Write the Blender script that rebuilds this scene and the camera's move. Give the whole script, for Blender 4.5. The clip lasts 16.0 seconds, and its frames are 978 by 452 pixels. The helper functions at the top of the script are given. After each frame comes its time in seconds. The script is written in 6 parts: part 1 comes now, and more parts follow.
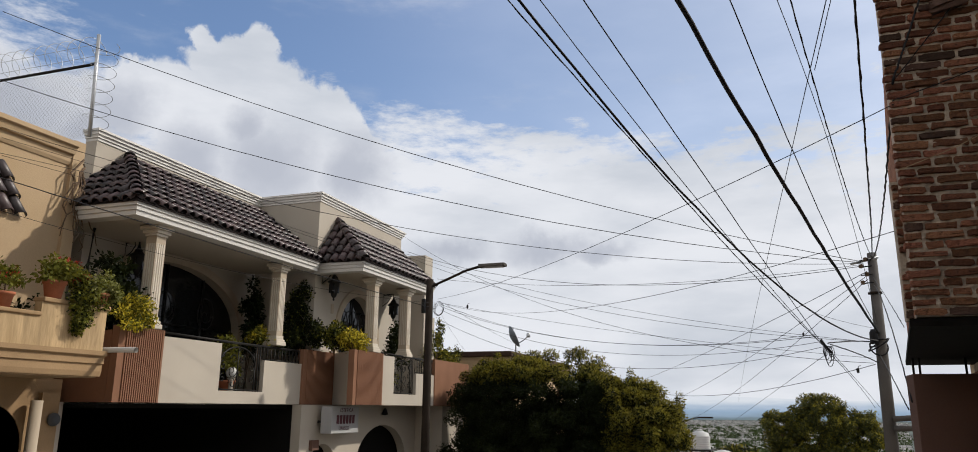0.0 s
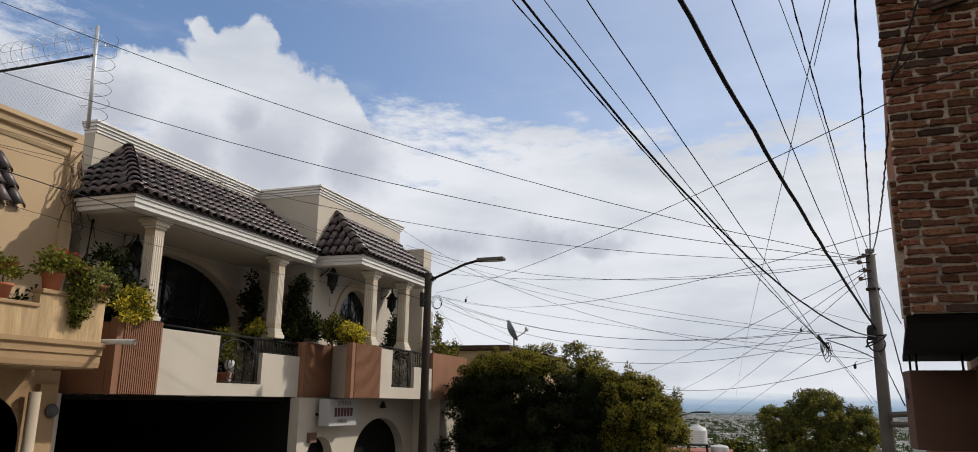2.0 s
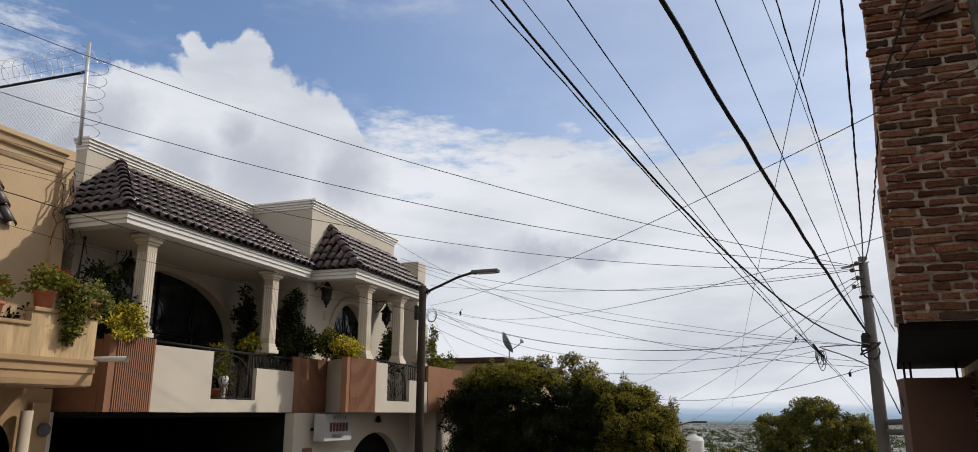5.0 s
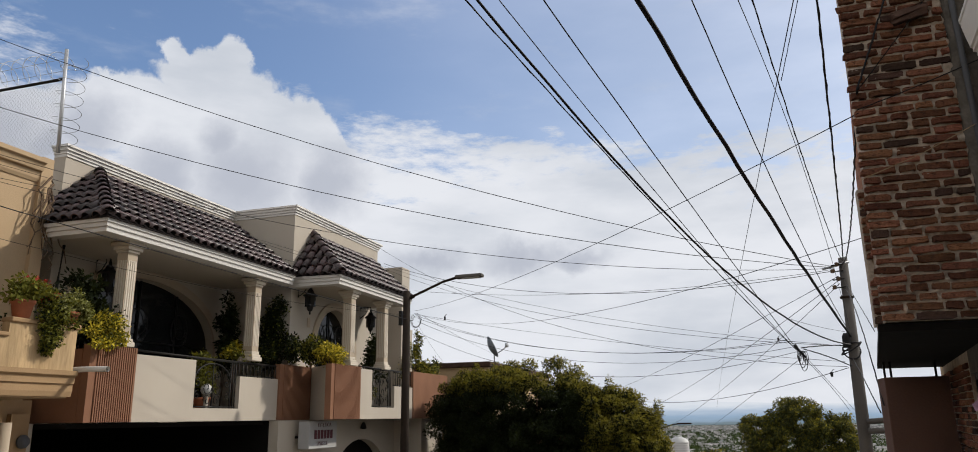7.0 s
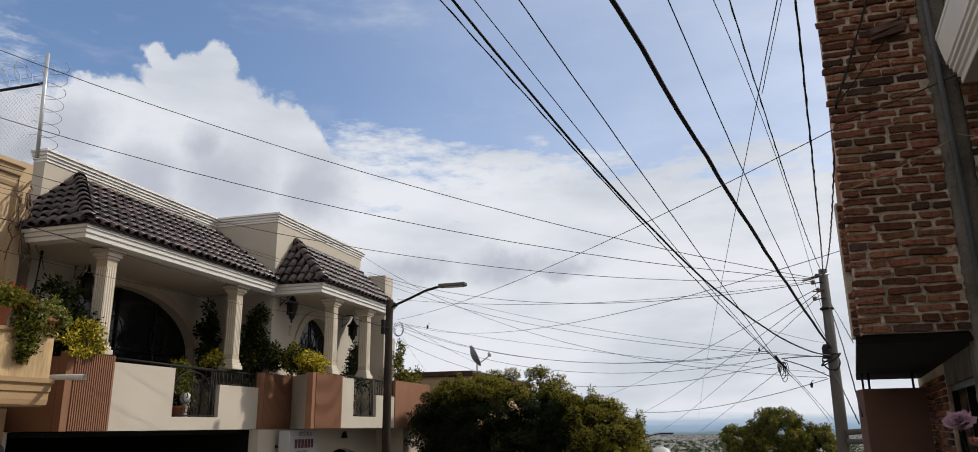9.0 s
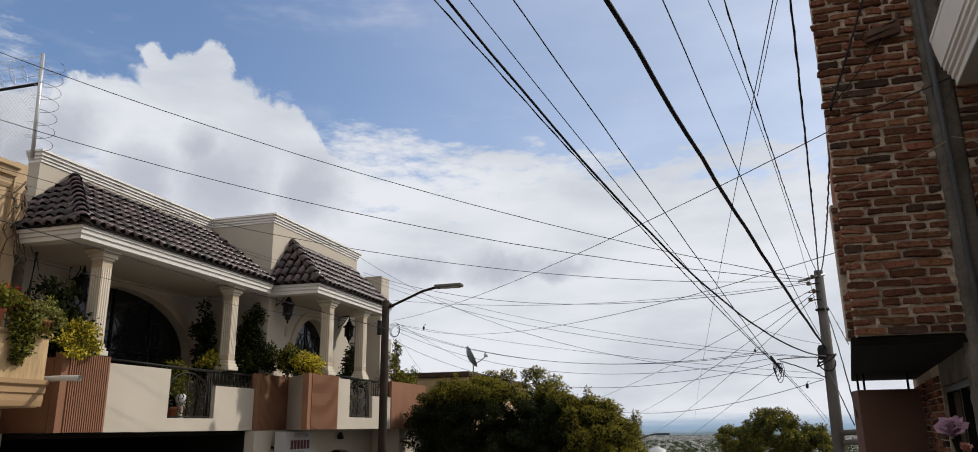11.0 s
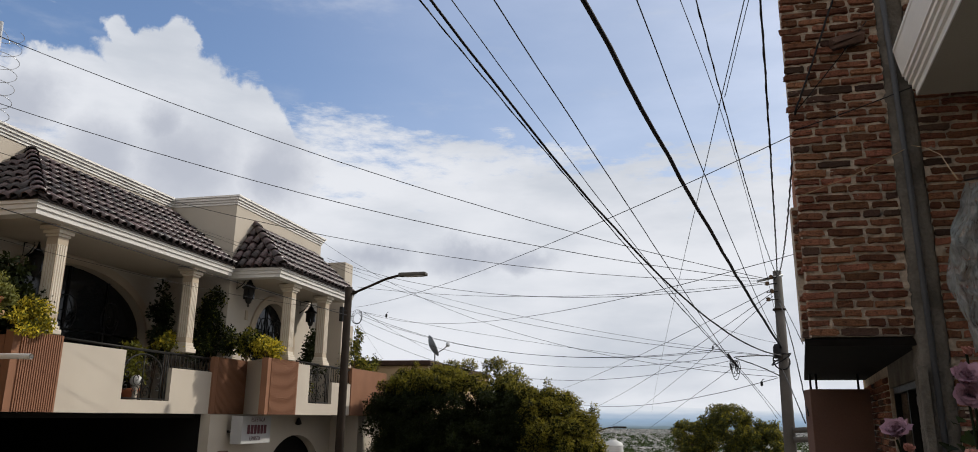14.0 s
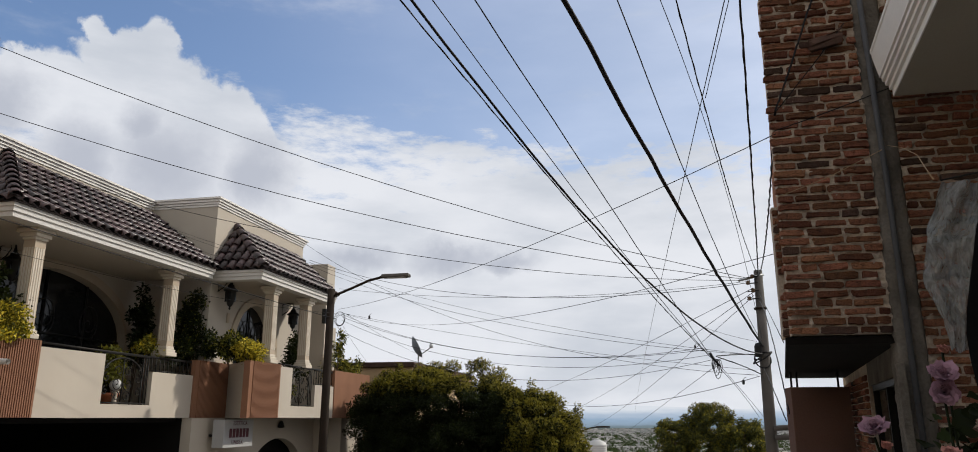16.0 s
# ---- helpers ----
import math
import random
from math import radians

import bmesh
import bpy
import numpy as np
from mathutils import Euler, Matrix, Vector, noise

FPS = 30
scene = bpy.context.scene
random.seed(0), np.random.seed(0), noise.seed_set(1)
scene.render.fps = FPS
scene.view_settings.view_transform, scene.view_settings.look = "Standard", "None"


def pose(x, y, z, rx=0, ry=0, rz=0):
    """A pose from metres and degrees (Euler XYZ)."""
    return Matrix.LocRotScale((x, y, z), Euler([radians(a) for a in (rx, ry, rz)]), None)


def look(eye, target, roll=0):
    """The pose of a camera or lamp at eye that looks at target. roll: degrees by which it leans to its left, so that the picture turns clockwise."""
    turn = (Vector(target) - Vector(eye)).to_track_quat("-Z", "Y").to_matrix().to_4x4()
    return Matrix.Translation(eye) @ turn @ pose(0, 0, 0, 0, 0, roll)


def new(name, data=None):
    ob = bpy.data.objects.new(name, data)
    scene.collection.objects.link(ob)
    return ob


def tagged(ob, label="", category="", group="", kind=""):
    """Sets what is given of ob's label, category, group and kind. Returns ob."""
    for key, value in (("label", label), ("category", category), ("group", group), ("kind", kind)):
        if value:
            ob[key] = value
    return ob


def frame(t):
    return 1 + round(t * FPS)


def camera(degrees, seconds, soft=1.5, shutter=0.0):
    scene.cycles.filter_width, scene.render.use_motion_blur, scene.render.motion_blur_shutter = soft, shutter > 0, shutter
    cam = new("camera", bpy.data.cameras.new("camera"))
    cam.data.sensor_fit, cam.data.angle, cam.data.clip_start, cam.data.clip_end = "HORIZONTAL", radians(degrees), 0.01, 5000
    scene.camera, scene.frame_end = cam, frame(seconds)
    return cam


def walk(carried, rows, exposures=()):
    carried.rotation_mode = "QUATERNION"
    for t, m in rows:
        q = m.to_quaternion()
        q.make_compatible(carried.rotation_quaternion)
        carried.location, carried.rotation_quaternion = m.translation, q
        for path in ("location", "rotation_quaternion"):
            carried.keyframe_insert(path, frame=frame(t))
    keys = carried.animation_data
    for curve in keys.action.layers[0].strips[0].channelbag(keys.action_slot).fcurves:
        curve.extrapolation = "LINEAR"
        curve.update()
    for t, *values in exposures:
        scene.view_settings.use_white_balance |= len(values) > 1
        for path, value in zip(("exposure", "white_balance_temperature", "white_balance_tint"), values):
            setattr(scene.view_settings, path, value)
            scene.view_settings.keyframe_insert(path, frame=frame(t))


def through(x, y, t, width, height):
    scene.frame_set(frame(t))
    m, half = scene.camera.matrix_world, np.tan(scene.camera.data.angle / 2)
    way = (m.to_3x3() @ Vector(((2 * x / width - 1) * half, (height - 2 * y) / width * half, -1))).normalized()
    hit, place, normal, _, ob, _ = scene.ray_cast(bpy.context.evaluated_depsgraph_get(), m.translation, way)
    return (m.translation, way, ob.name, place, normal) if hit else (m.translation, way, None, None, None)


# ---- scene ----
cam = camera(66.0, 16.0, soft=0.9)
walk(cam, [
    (0.0, pose(-0.050, 0, 1.560, 103.56, -0.43, 19.16)),
    (0.5, pose(-0.048, 0, 1.561, 102.94, -0.43, 19.09)),
    (1.0, pose(-0.047, 0, 1.562, 102.48, -0.52, 18.98)),
    (1.5, pose(-0.045, 0, 1.563, 103.29, -0.53, 19.22)),
    (2.0, pose(-0.044, 0, 1.564, 103.09, -0.73, 19.01)),
    (2.5, pose(-0.042, 0, 1.565, 103.19, -0.55, 19.37)),
    (3.0, pose(-0.040, 0, 1.567, 103.09, -0.46, 19.17)),
    (3.5, pose(-0.038, 0, 1.568, 103.10, 0.09, 19.52)),
    (4.0, pose(-0.036, 0, 1.570, 103.85, 0.13, 19.28)),
    (6.5, pose(-0.025, 0, 1.580, 104.10, 0.27, 17.82)),
    (7.0, pose(-0.021, 0, 1.582, 104.29, 0.84, 17.70)),
    (7.5, pose(-0.018, 0, 1.584, 104.44, 0.76, 17.80)),
    (8.0, pose(-0.014, 0, 1.586, 105.14, 0.58, 17.36)),
    (8.5, pose(-0.010, 0, 1.588, 104.94, 0.67, 16.61)),
    (11.0, pose(0.000, 0, 1.600, 104.96, 0.73, 16.16)),
    (11.5, pose(0.000, 0, 1.600, 105.30, 1.41, 15.42)),
    (12.0, pose(0.000, 0, 1.600, 105.40, 1.18, 14.91)),
    (12.5, pose(0.001, 0, 1.601, 105.48, 0.46, 14.31)),
    (13.0, pose(0.002, 0, 1.601, 104.86, -0.01, 13.62)),
    (13.5, pose(0.002, 0, 1.602, 104.47, -0.64, 13.44)),
    (14.0, pose(0.003, 0, 1.602, 104.22, -0.60, 13.17)),
    (14.5, pose(0.004, 0, 1.603, 103.96, -0.09, 11.78)),
    (15.0, pose(0.005, 0, 1.603, 104.03, 0.31, 11.23)),
    (15.5, pose(0.005, 0, 1.604, 104.45, -0.18, 11.16)),
    (16.0, pose(0.006, 0, 1.604, 104.29, -0.03, 11.99)),
])

# ---- light: hazy sun from down the street to the right, broken cloud ----
SUN = Vector((0.60, 0.46, 0.58)).normalized()
sun = new("sun", bpy.data.lights.new("sun", "SUN"))
sun.data.energy, sun.data.angle, sun.data.color = 3.5, radians(1.3), (1.0, 0.93, 0.82)
sun.matrix_world = look(SUN * 50, (0, 0, 0))


def sky():
    world = bpy.data.worlds.new("sky")
    scene.world = world
    world.use_nodes = True
    nt = world.node_tree
    nt.nodes.clear()
    L = nt.links.new

    def node(kind, **values):
        n = nt.nodes.new(kind)
        for k, v in values.items():
            if k.isdigit():
                n.inputs[int(k)].default_value = v
        return n

    def math_node(op, a, b=None, clamp=False):
        n = nt.nodes.new("ShaderNodeMath")
        n.operation, n.use_clamp = op, clamp
        for i, v in enumerate((a, b)):
            if v is None:
                continue
            if isinstance(v, (int, float)):
                n.inputs[i].default_value = v
            else:
                L(v, n.inputs[i])
        return n.outputs[0]

    def ramp(v, lo, hi):
        n = nt.nodes.new("ShaderNodeMapRange")
        n.interpolation_type = "SMOOTHSTEP"
        L(v, n.inputs[0])
        n.inputs[1].default_value, n.inputs[2].default_value = lo, hi
        return n.outputs[0]

    def noise_at(vec, scale, detail, rough=0.55):
        n = nt.nodes.new("ShaderNodeTexNoise")
        L(vec, n.inputs["Vector"])
        n.inputs["Scale"].default_value, n.inputs["Detail"].default_value = scale, detail
        n.inputs["Roughness"].default_value = rough
        return n

    blue = nt.nodes.new("ShaderNodeTexSky")
    blue.sky_type, blue.sun_disc = "NISHITA", False
    blue.sun_elevation = math.asin(SUN.z)
    blue.sun_rotation = math.atan2(SUN.x, SUN.y)
    blue.air_density, blue.dust_density, blue.ozone_density = 1.0, 1.5, 1.5
    way = nt.nodes.new("ShaderNodeTexCoord").outputs["Generated"]
    sep = nt.nodes.new("ShaderNodeSeparateXYZ")
    L(way, sep.inputs[0])
    # ragged edges
    n1 = noise_at(way, 13.0, 9.0, 0.62)
    off = nt.nodes.new("ShaderNodeVectorMath")
    off.operation = "MULTIPLY_ADD"
    L(n1.outputs["Color"], off.inputs[0])
    off.inputs[1].default_value = (0.075, 0.075, 0.075)
    off.inputs[2].default_value = (-0.0375, -0.0375, -0.0375)
    bent = nt.nodes.new("ShaderNodeVectorMath")
    L(way, bent.inputs[0])
    L(off.outputs[0], bent.inputs[1])
    mask = None
    for (cx, cy, cz), r in CUMULUS:
        d = nt.nodes.new("ShaderNodeVectorMath")
        d.operation = "DISTANCE"
        L(bent.outputs[0], d.inputs[0])
        d.inputs[1].default_value = (cx, cy, cz)
        m = ramp(d.outputs["Value"], r * 1.14, r * 0.82)
        mask = m if mask is None else math_node("MAXIMUM", mask, m)
    # sheet of low cloud, thinning with height
    flat = nt.nodes.new("ShaderNodeVectorMath")
    flat.operation = "MULTIPLY"
    L(way, flat.inputs[0])
    flat.inputs[1].default_value = (1.0, 1.0, 3.2)
    n2 = noise_at(flat.outputs[0], 4.2, 9.0, 0.66)
    low = math_node("ADD", sep.outputs[2], math_node("MULTIPLY", math_node("SUBTRACT", n2.outputs[0], 0.5), -0.42))
    low = math_node("SUBTRACT", low, math_node("MULTIPLY", ramp(sep.outputs[0], -0.22, -0.5), 0.045))
    sheet = ramp(low, 0.365, 0.295)
    # broken sunlit cloud over the rest of the sky, added unseen to lift ambient light
    n5 = noise_at(way, 2.2, 7.0, 0.58)
    behind = math_node("MULTIPLY", ramp(n5.outputs[0], 0.40, 0.52), ramp(sep.outputs[1], 0.35, -0.15))
    sheet = math_node("MAXIMUM", sheet, behind)
    # thin wisps higher up
    n3 = noise_at(flat.outputs[0], 6.0, 7.0, 0.6)
    wisps = math_node("MULTIPLY", ramp(n3.outputs[0], 0.55, 0.85), 0.30)
    # milky veil towards the sun
    veil = math_node("MULTIPLY", ramp(sep.outputs[0], -0.60, 0.20), 0.54)
    cover = math_node("MAXIMUM", math_node("MAXIMUM", mask, sheet), math_node("ADD", wisps, veil, True))
    # cloud shading: grey bellies, white crowns
    n4 = noise_at(flat.outputs[0], 2.6, 6.0, 0.55)
    tone = nt.nodes.new("ShaderNodeMix")
    tone.data_type = "RGBA"
    L(ramp(n4.outputs[0], 0.30, 0.62), tone.inputs[0])
    tone.inputs[6].default_value = (0.57, 0.61, 0.68, 1)
    tone.inputs[7].default_value = (0.80, 0.82, 0.87, 1)
    core = None
    for (cx, cy, cz), r in BODY:
        d = nt.nodes.new("ShaderNodeVectorMath")
        d.operation = "DISTANCE"
        L(bent.outputs[0], d.inputs[0])
        d.inputs[1].default_value = (cx, cy, cz)
        m = ramp(d.outputs["Value"], r * 1.25, r * 0.15)
        core = m if core is None else math_node("MAXIMUM", core, m)
    streak = nt.nodes.new("ShaderNodeVectorMath")
    streak.operation = "MULTIPLY"
    L(bent.outputs[0], streak.inputs[0])
    streak.inputs[1].default_value = (1.0, 1.0, 3.0)
    for (cx, cy, cz), r in BELLIES:
        d = nt.nodes.new("ShaderNodeVectorMath")
        d.operation = "DISTANCE"
        L(streak.outputs[0], d.inputs[0])
        d.inputs[1].default_value = (cx, cy, cz * 3.0)
        core = math_node("MAXIMUM", core, ramp(d.outputs["Value"], r * 1.6, r * 0.1))
    lit = nt.nodes.new("ShaderNodeMix")
    lit.data_type = "RGBA"
    L(ramp(sep.outputs[1], 0.3, -0.4), lit.inputs[0])
    L(tone.outputs[2], lit.inputs[6])
    lit.inputs[7].default_value = (0.98, 0.96, 0.94, 1)
    body = nt.nodes.new("ShaderNodeMix")
    body.data_type = "RGBA"
    L(math_node("MULTIPLY", core, 0.9), body.inputs[0])
    L(lit.outputs[2], body.inputs[6])
    body.inputs[7].default_value = (0.47, 0.50, 0.58, 1)
    dim = nt.nodes.new("ShaderNodeMix")
    dim.data_type, dim.blend_type = "RGBA", "MULTIPLY"
    dim.inputs[0].default_value = 1.0
    L(blue.outputs[0], dim.inputs[6])
    dim.inputs[7].default_value = (SKY * 0.92, SKY * 0.98, SKY * 1.08, 1)
    mix = nt.nodes.new("ShaderNodeMix")
    mix.data_type = "RGBA"
    L(cover, mix.inputs[0])
    L(dim.outputs[2], mix.inputs[6])
    L(body.outputs[2], mix.inputs[7])
    bg = nt.nodes.new("ShaderNodeBackground")
    L(mix.outputs[2], bg.inputs[0])
    out = nt.nodes.new("ShaderNodeOutputWorld")
    L(bg.outputs[0], out.inputs[0])


SKY = 0.142
# directions and half-widths of the billows of the big cumulus
CUMULUS = [
    ((-0.600, 0.676, 0.428), 0.022),
    ((-0.579, 0.695, 0.426), 0.022),
    ((-0.555, 0.712, 0.431), 0.024),
    ((-0.605, 0.693, 0.391), 0.035),
    ((-0.572, 0.722, 0.391), 0.045),
    ((-0.543, 0.746, 0.385), 0.039),
    ((-0.519, 0.767, 0.377), 0.033),
    ((-0.494, 0.787, 0.370), 0.033),
    ((-0.481, 0.802, 0.354), 0.030),
    ((-0.476, 0.815, 0.329), 0.027),
    ((-0.526, 0.783, 0.333), 0.063),
    ((-0.576, 0.749, 0.327), 0.070),
    ((-0.627, 0.706, 0.329), 0.064),
    ((-0.661, 0.662, 0.353), 0.045),
    ((-0.683, 0.636, 0.359), 0.031),
    ((-0.643, 0.676, 0.360), 0.035),
    ((-0.667, 0.645, 0.374), 0.024),
    ((-0.700, 0.627, 0.343), 0.031),
    ((-0.727, 0.608, 0.320), 0.034),
    ((-0.756, 0.567, 0.326), 0.036),
    ((-0.469, 0.831, 0.297), 0.041),
    ((-0.505, 0.815, 0.283), 0.064),
    ((-0.742, 0.588, 0.322), 0.033),
]
BODY = [
    ((-0.566, 0.771, 0.292), 0.078),
    ((-0.641, 0.711, 0.288), 0.058),
    ((-0.481, 0.825, 0.296), 0.056),
    ((-0.725, 0.621, 0.298), 0.052),
    ((-0.580, 0.749, 0.340), 0.040),
    ((-0.760, 0.560, 0.310), 0.085),
    ((-0.690, 0.640, 0.335), 0.050),
]
# grey undersides in the sheet
BELLIES = [
    ((-0.245, 0.947, 0.208), 0.057),
    ((-0.182, 0.963, 0.200), 0.040),
    ((-0.371, 0.906, 0.203), 0.050),
]
sky()


# ---- materials ----
def material(name, color, rough=0.8, metal=0.0, vary=0.25, scale=8.0, fine=60.0, bump=0.3, stain=None, stain_amount=0.4, random_piece=0.0, spec=0.12, island=False, comb=1.0):
    """Colour with variation at two scales, stains and fine relief."""
    m = bpy.data.materials.new(name)
    m.use_nodes = True
    nt = m.node_tree
    L = nt.links.new
    b = nt.nodes["Principled BSDF"]
    b.inputs["Roughness"].default_value, b.inputs["Metallic"].default_value = rough, metal
    b.inputs["Specular IOR Level"].default_value = spec
    co = nt.nodes.new("ShaderNodeTexCoord").outputs["Object"]
    if comb != 1.0:
        drawn = nt.nodes.new("ShaderNodeVectorMath")
        drawn.operation = "MULTIPLY"
        L(co, drawn.inputs[0])
        drawn.inputs[1].default_value = (1.0, 1.0, comb)
        co = drawn.outputs[0]

    def noise_tex(s, detail=6.0):
        n = nt.nodes.new("ShaderNodeTexNoise")
        L(co, n.inputs["Vector"])
        n.inputs["Scale"].default_value, n.inputs["Detail"].default_value = s, detail
        return n.outputs[0]

    def spread(v, lo, hi):
        n = nt.nodes.new("ShaderNodeMapRange")
        L(v, n.inputs[0])
        n.inputs[1].default_value, n.inputs[2].default_value = 0.25, 0.75
        n.inputs[3].default_value, n.inputs[4].default_value = lo, hi
        return n.outputs[0]

    big, small = noise_tex(scale, 5.0), noise_tex(fine, 6.0)
    hsv = nt.nodes.new("ShaderNodeHueSaturation")
    hsv.inputs["Color"].default_value = (*color, 1)
    mul = nt.nodes.new("ShaderNodeMath")
    mul.operation = "MULTIPLY"
    L(spread(big, 1 - vary, 1 + vary), mul.inputs[0])
    L(spread(small, 1 - vary * 0.6, 1 + vary * 0.6), mul.inputs[1])
    value = mul.outputs[0]
    if random_piece:
        if island:
            rnd = nt.nodes.new("ShaderNodeNewGeometry").outputs["Random Per Island"]
        else:
            rnd = nt.nodes.new("ShaderNodeObjectInfo").outputs["Random"]
        r = nt.nodes.new("ShaderNodeMapRange")
        L(rnd, r.inputs[0])
        r.inputs[3].default_value, r.inputs[4].default_value = 1 - random_piece, 1 + random_piece
        k = nt.nodes.new("ShaderNodeMath")
        k.operation = "MULTIPLY"
        L(value, k.inputs[0])
        L(r.outputs[0], k.inputs[1])
        value = k.outputs[0]
        hue = nt.nodes.new("ShaderNodeMapRange")
        w = nt.nodes.new("ShaderNodeMath")
        w.operation = "FRACT"
        w2 = nt.nodes.new("ShaderNodeMath")
        w2.operation = "MULTIPLY"
        L(rnd, w2.inputs[0])
        w2.inputs[1].default_value = 7.31
        L(w2.outputs[0], w.inputs[0])
        L(w.outputs[0], hue.inputs[0])
        hue.inputs[3].default_value, hue.inputs[4].default_value = 0.5 - 0.02 * random_piece, 0.5 + 0.02 * random_piece
        L(hue.outputs[0], hsv.inputs["Hue"])
    L(value, hsv.inputs["Value"])
    col = hsv.outputs[0]
    if stain:
        mix = nt.nodes.new("ShaderNodeMix")
        mix.data_type = "RGBA"
        edge = nt.nodes.new("ShaderNodeMapRange")
        edge.interpolation_type = "SMOOTHSTEP"
        L(noise_tex(scale * 0.6, 9.0), edge.inputs[0])
        edge.inputs[1].default_value, edge.inputs[2].default_value = 0.5, 0.72
        edge.inputs[4].default_value = stain_amount
        L(edge.outputs[0], mix.inputs[0])
        L(col, mix.inputs[6])
        mix.inputs[7].default_value = (*stain, 1)
        col = mix.outputs[2]
    L(col, b.inputs["Base Color"])
    L(spread(small, max(rough - 0.12, 0.02), min(rough + 0.12, 1.0)), b.inputs["Roughness"])
    if bump:
        bp = nt.nodes.new("ShaderNodeBump")
        bp.inputs["Strength"].default_value, bp.inputs["Distance"].default_value = bump, 0.01
        L(small, bp.inputs["Height"])
        L(bp.outputs[0], b.inputs["Normal"])
    return m


CREAM = material("cream_paint", (0.40, 0.357, 0.30), 0.85, vary=0.05, scale=0.9, fine=90, bump=0.15, stain=(0.36, 0.31, 0.25), stain_amount=0.35)
WARM = material("ochre_plaster", (0.39, 0.285, 0.175), 0.88, vary=0.08, scale=0.8, fine=45, bump=0.5, stain=(0.36, 0.25, 0.13), stain_amount=0.35)
WHITE = material("white_moulding", (0.52, 0.505, 0.48), 0.7, vary=0.05, scale=2.0, fine=70, bump=0.1, stain=(0.5, 0.47, 0.42), stain_amount=0.3)
COLUMN = material("ivory_column_paint", (0.51, 0.46, 0.385), 0.75, vary=0.07, scale=2.0, fine=70, bump=0.12, stain=(0.46, 0.39, 0.30), stain_amount=0.35)
BEIGE = material("beige_column", (0.38, 0.315, 0.24), 0.75, vary=0.06, scale=2.0, fine=60, bump=0.15)
BROWN = material("brown_fluted_panel", (0.20, 0.10, 0.06), 0.75, vary=0.12, scale=1.5, fine=50, bump=0.2, stain=(0.15, 0.07, 0.045), stain_amount=0.4)
TILE = material("glazed_roof_tile", (0.042, 0.026, 0.026), 0.42, vary=0.35, scale=5, fine=40, bump=0.2, random_piece=0.8, stain=(0.15, 0.115, 0.105), stain_amount=0.35, spec=0.4)
BRICK = material("fired_brick", (0.27, 0.12, 0.073), 0.92, vary=0.40, scale=14, fine=70, bump=0.9, random_piece=0.5, stain=(0.05, 0.034, 0.028), stain_amount=0.8)
MORTAR = material("lime_mortar", (0.46, 0.385, 0.31), 0.95, vary=0.32, scale=6, fine=50, bump=1.0, stain=(0.2, 0.15, 0.11), stain_amount=0.5)
TIE = material("stained_cast_column", (0.125, 0.113, 0.098), 0.95, vary=0.32, scale=5, fine=45, bump=1.0, stain=(0.055, 0.05, 0.043), stain_amount=0.75)
CONCRETE = material("rough_concrete", (0.28, 0.25, 0.21), 0.93, vary=0.22, scale=3, fine=40, bump=0.7, stain=(0.13, 0.12, 0.10), stain_amount=0.5)
POLE = material("pole_concrete", (0.095, 0.088, 0.082), 0.9, vary=0.18, scale=2.5, fine=50, bump=0.4, stain=(0.13, 0.115, 0.10), stain_amount=0.4)
LAMPPOST = material("tarred_steel_post", (0.022, 0.016, 0.012), 0.85, vary=0.3, scale=3, fine=40, bump=0.3)
IRON = material("black_wrought_iron", (0.018, 0.017, 0.016), 0.5, metal=0.3, vary=0.2, scale=8, fine=80, bump=0.2)
CONDUIT = material("grey_plastic_conduit", (0.075, 0.078, 0.085), 0.6, vary=0.15, scale=4, fine=40, bump=0.1)
DISH = material("weathered_blue_grey_paint", (0.22, 0.25, 0.28), 0.6, vary=0.15, scale=4, fine=40, bump=0.05)
BRIGHT = material("fresh_white_paint", (0.80, 0.79, 0.76), 0.6, vary=0.04, scale=2, fine=50, bump=0.08)
SOFFIT = material("grey_beige_soffit", (0.36, 0.335, 0.28), 0.9, vary=0.06, scale=1.5, fine=60, bump=0.2)
GREYTRIM = material("pale_grey_trim", (0.62, 0.60, 0.57), 0.75, vary=0.06, scale=2.0, fine=70, bump=0.1, stain=(0.24, 0.23, 0.22), stain_amount=0.35)
# shade in the gaps between tiles put into a near-black colour
ROOFBED = material("dark_tile_bed", (0.022, 0.017, 0.016), 0.9, vary=0.3, scale=6, fine=40, bump=0.4)
BOXBROWN = material("dull_brown_plaster", (0.125, 0.072, 0.055), 0.9, vary=0.12, scale=1.5, fine=50, bump=0.3, stain=(0.07, 0.045, 0.035), stain_amount=0.4)
STUCCO = material("combed_ochre_stucco", (0.40, 0.285, 0.16), 0.92, vary=0.3, scale=5, fine=24, bump=1.0, stain=(0.27, 0.185, 0.095), stain_amount=0.5, comb=0.16)
DEEP = material("deep_ochre_paint", (0.30, 0.20, 0.11), 0.85, vary=0.1, scale=1.2, fine=40, bump=0.3, stain=(0.19, 0.12, 0.06), stain_amount=0.4)
GALV = material("galvanised_steel", (0.42, 0.43, 0.44), 0.45, metal=0.8, vary=0.15, scale=6, fine=60, bump=0.1)
RUBBER = material("black_cable_sheath", (0.018, 0.018, 0.020), 0.6, vary=0.2, scale=4, fine=30, bump=0.0)
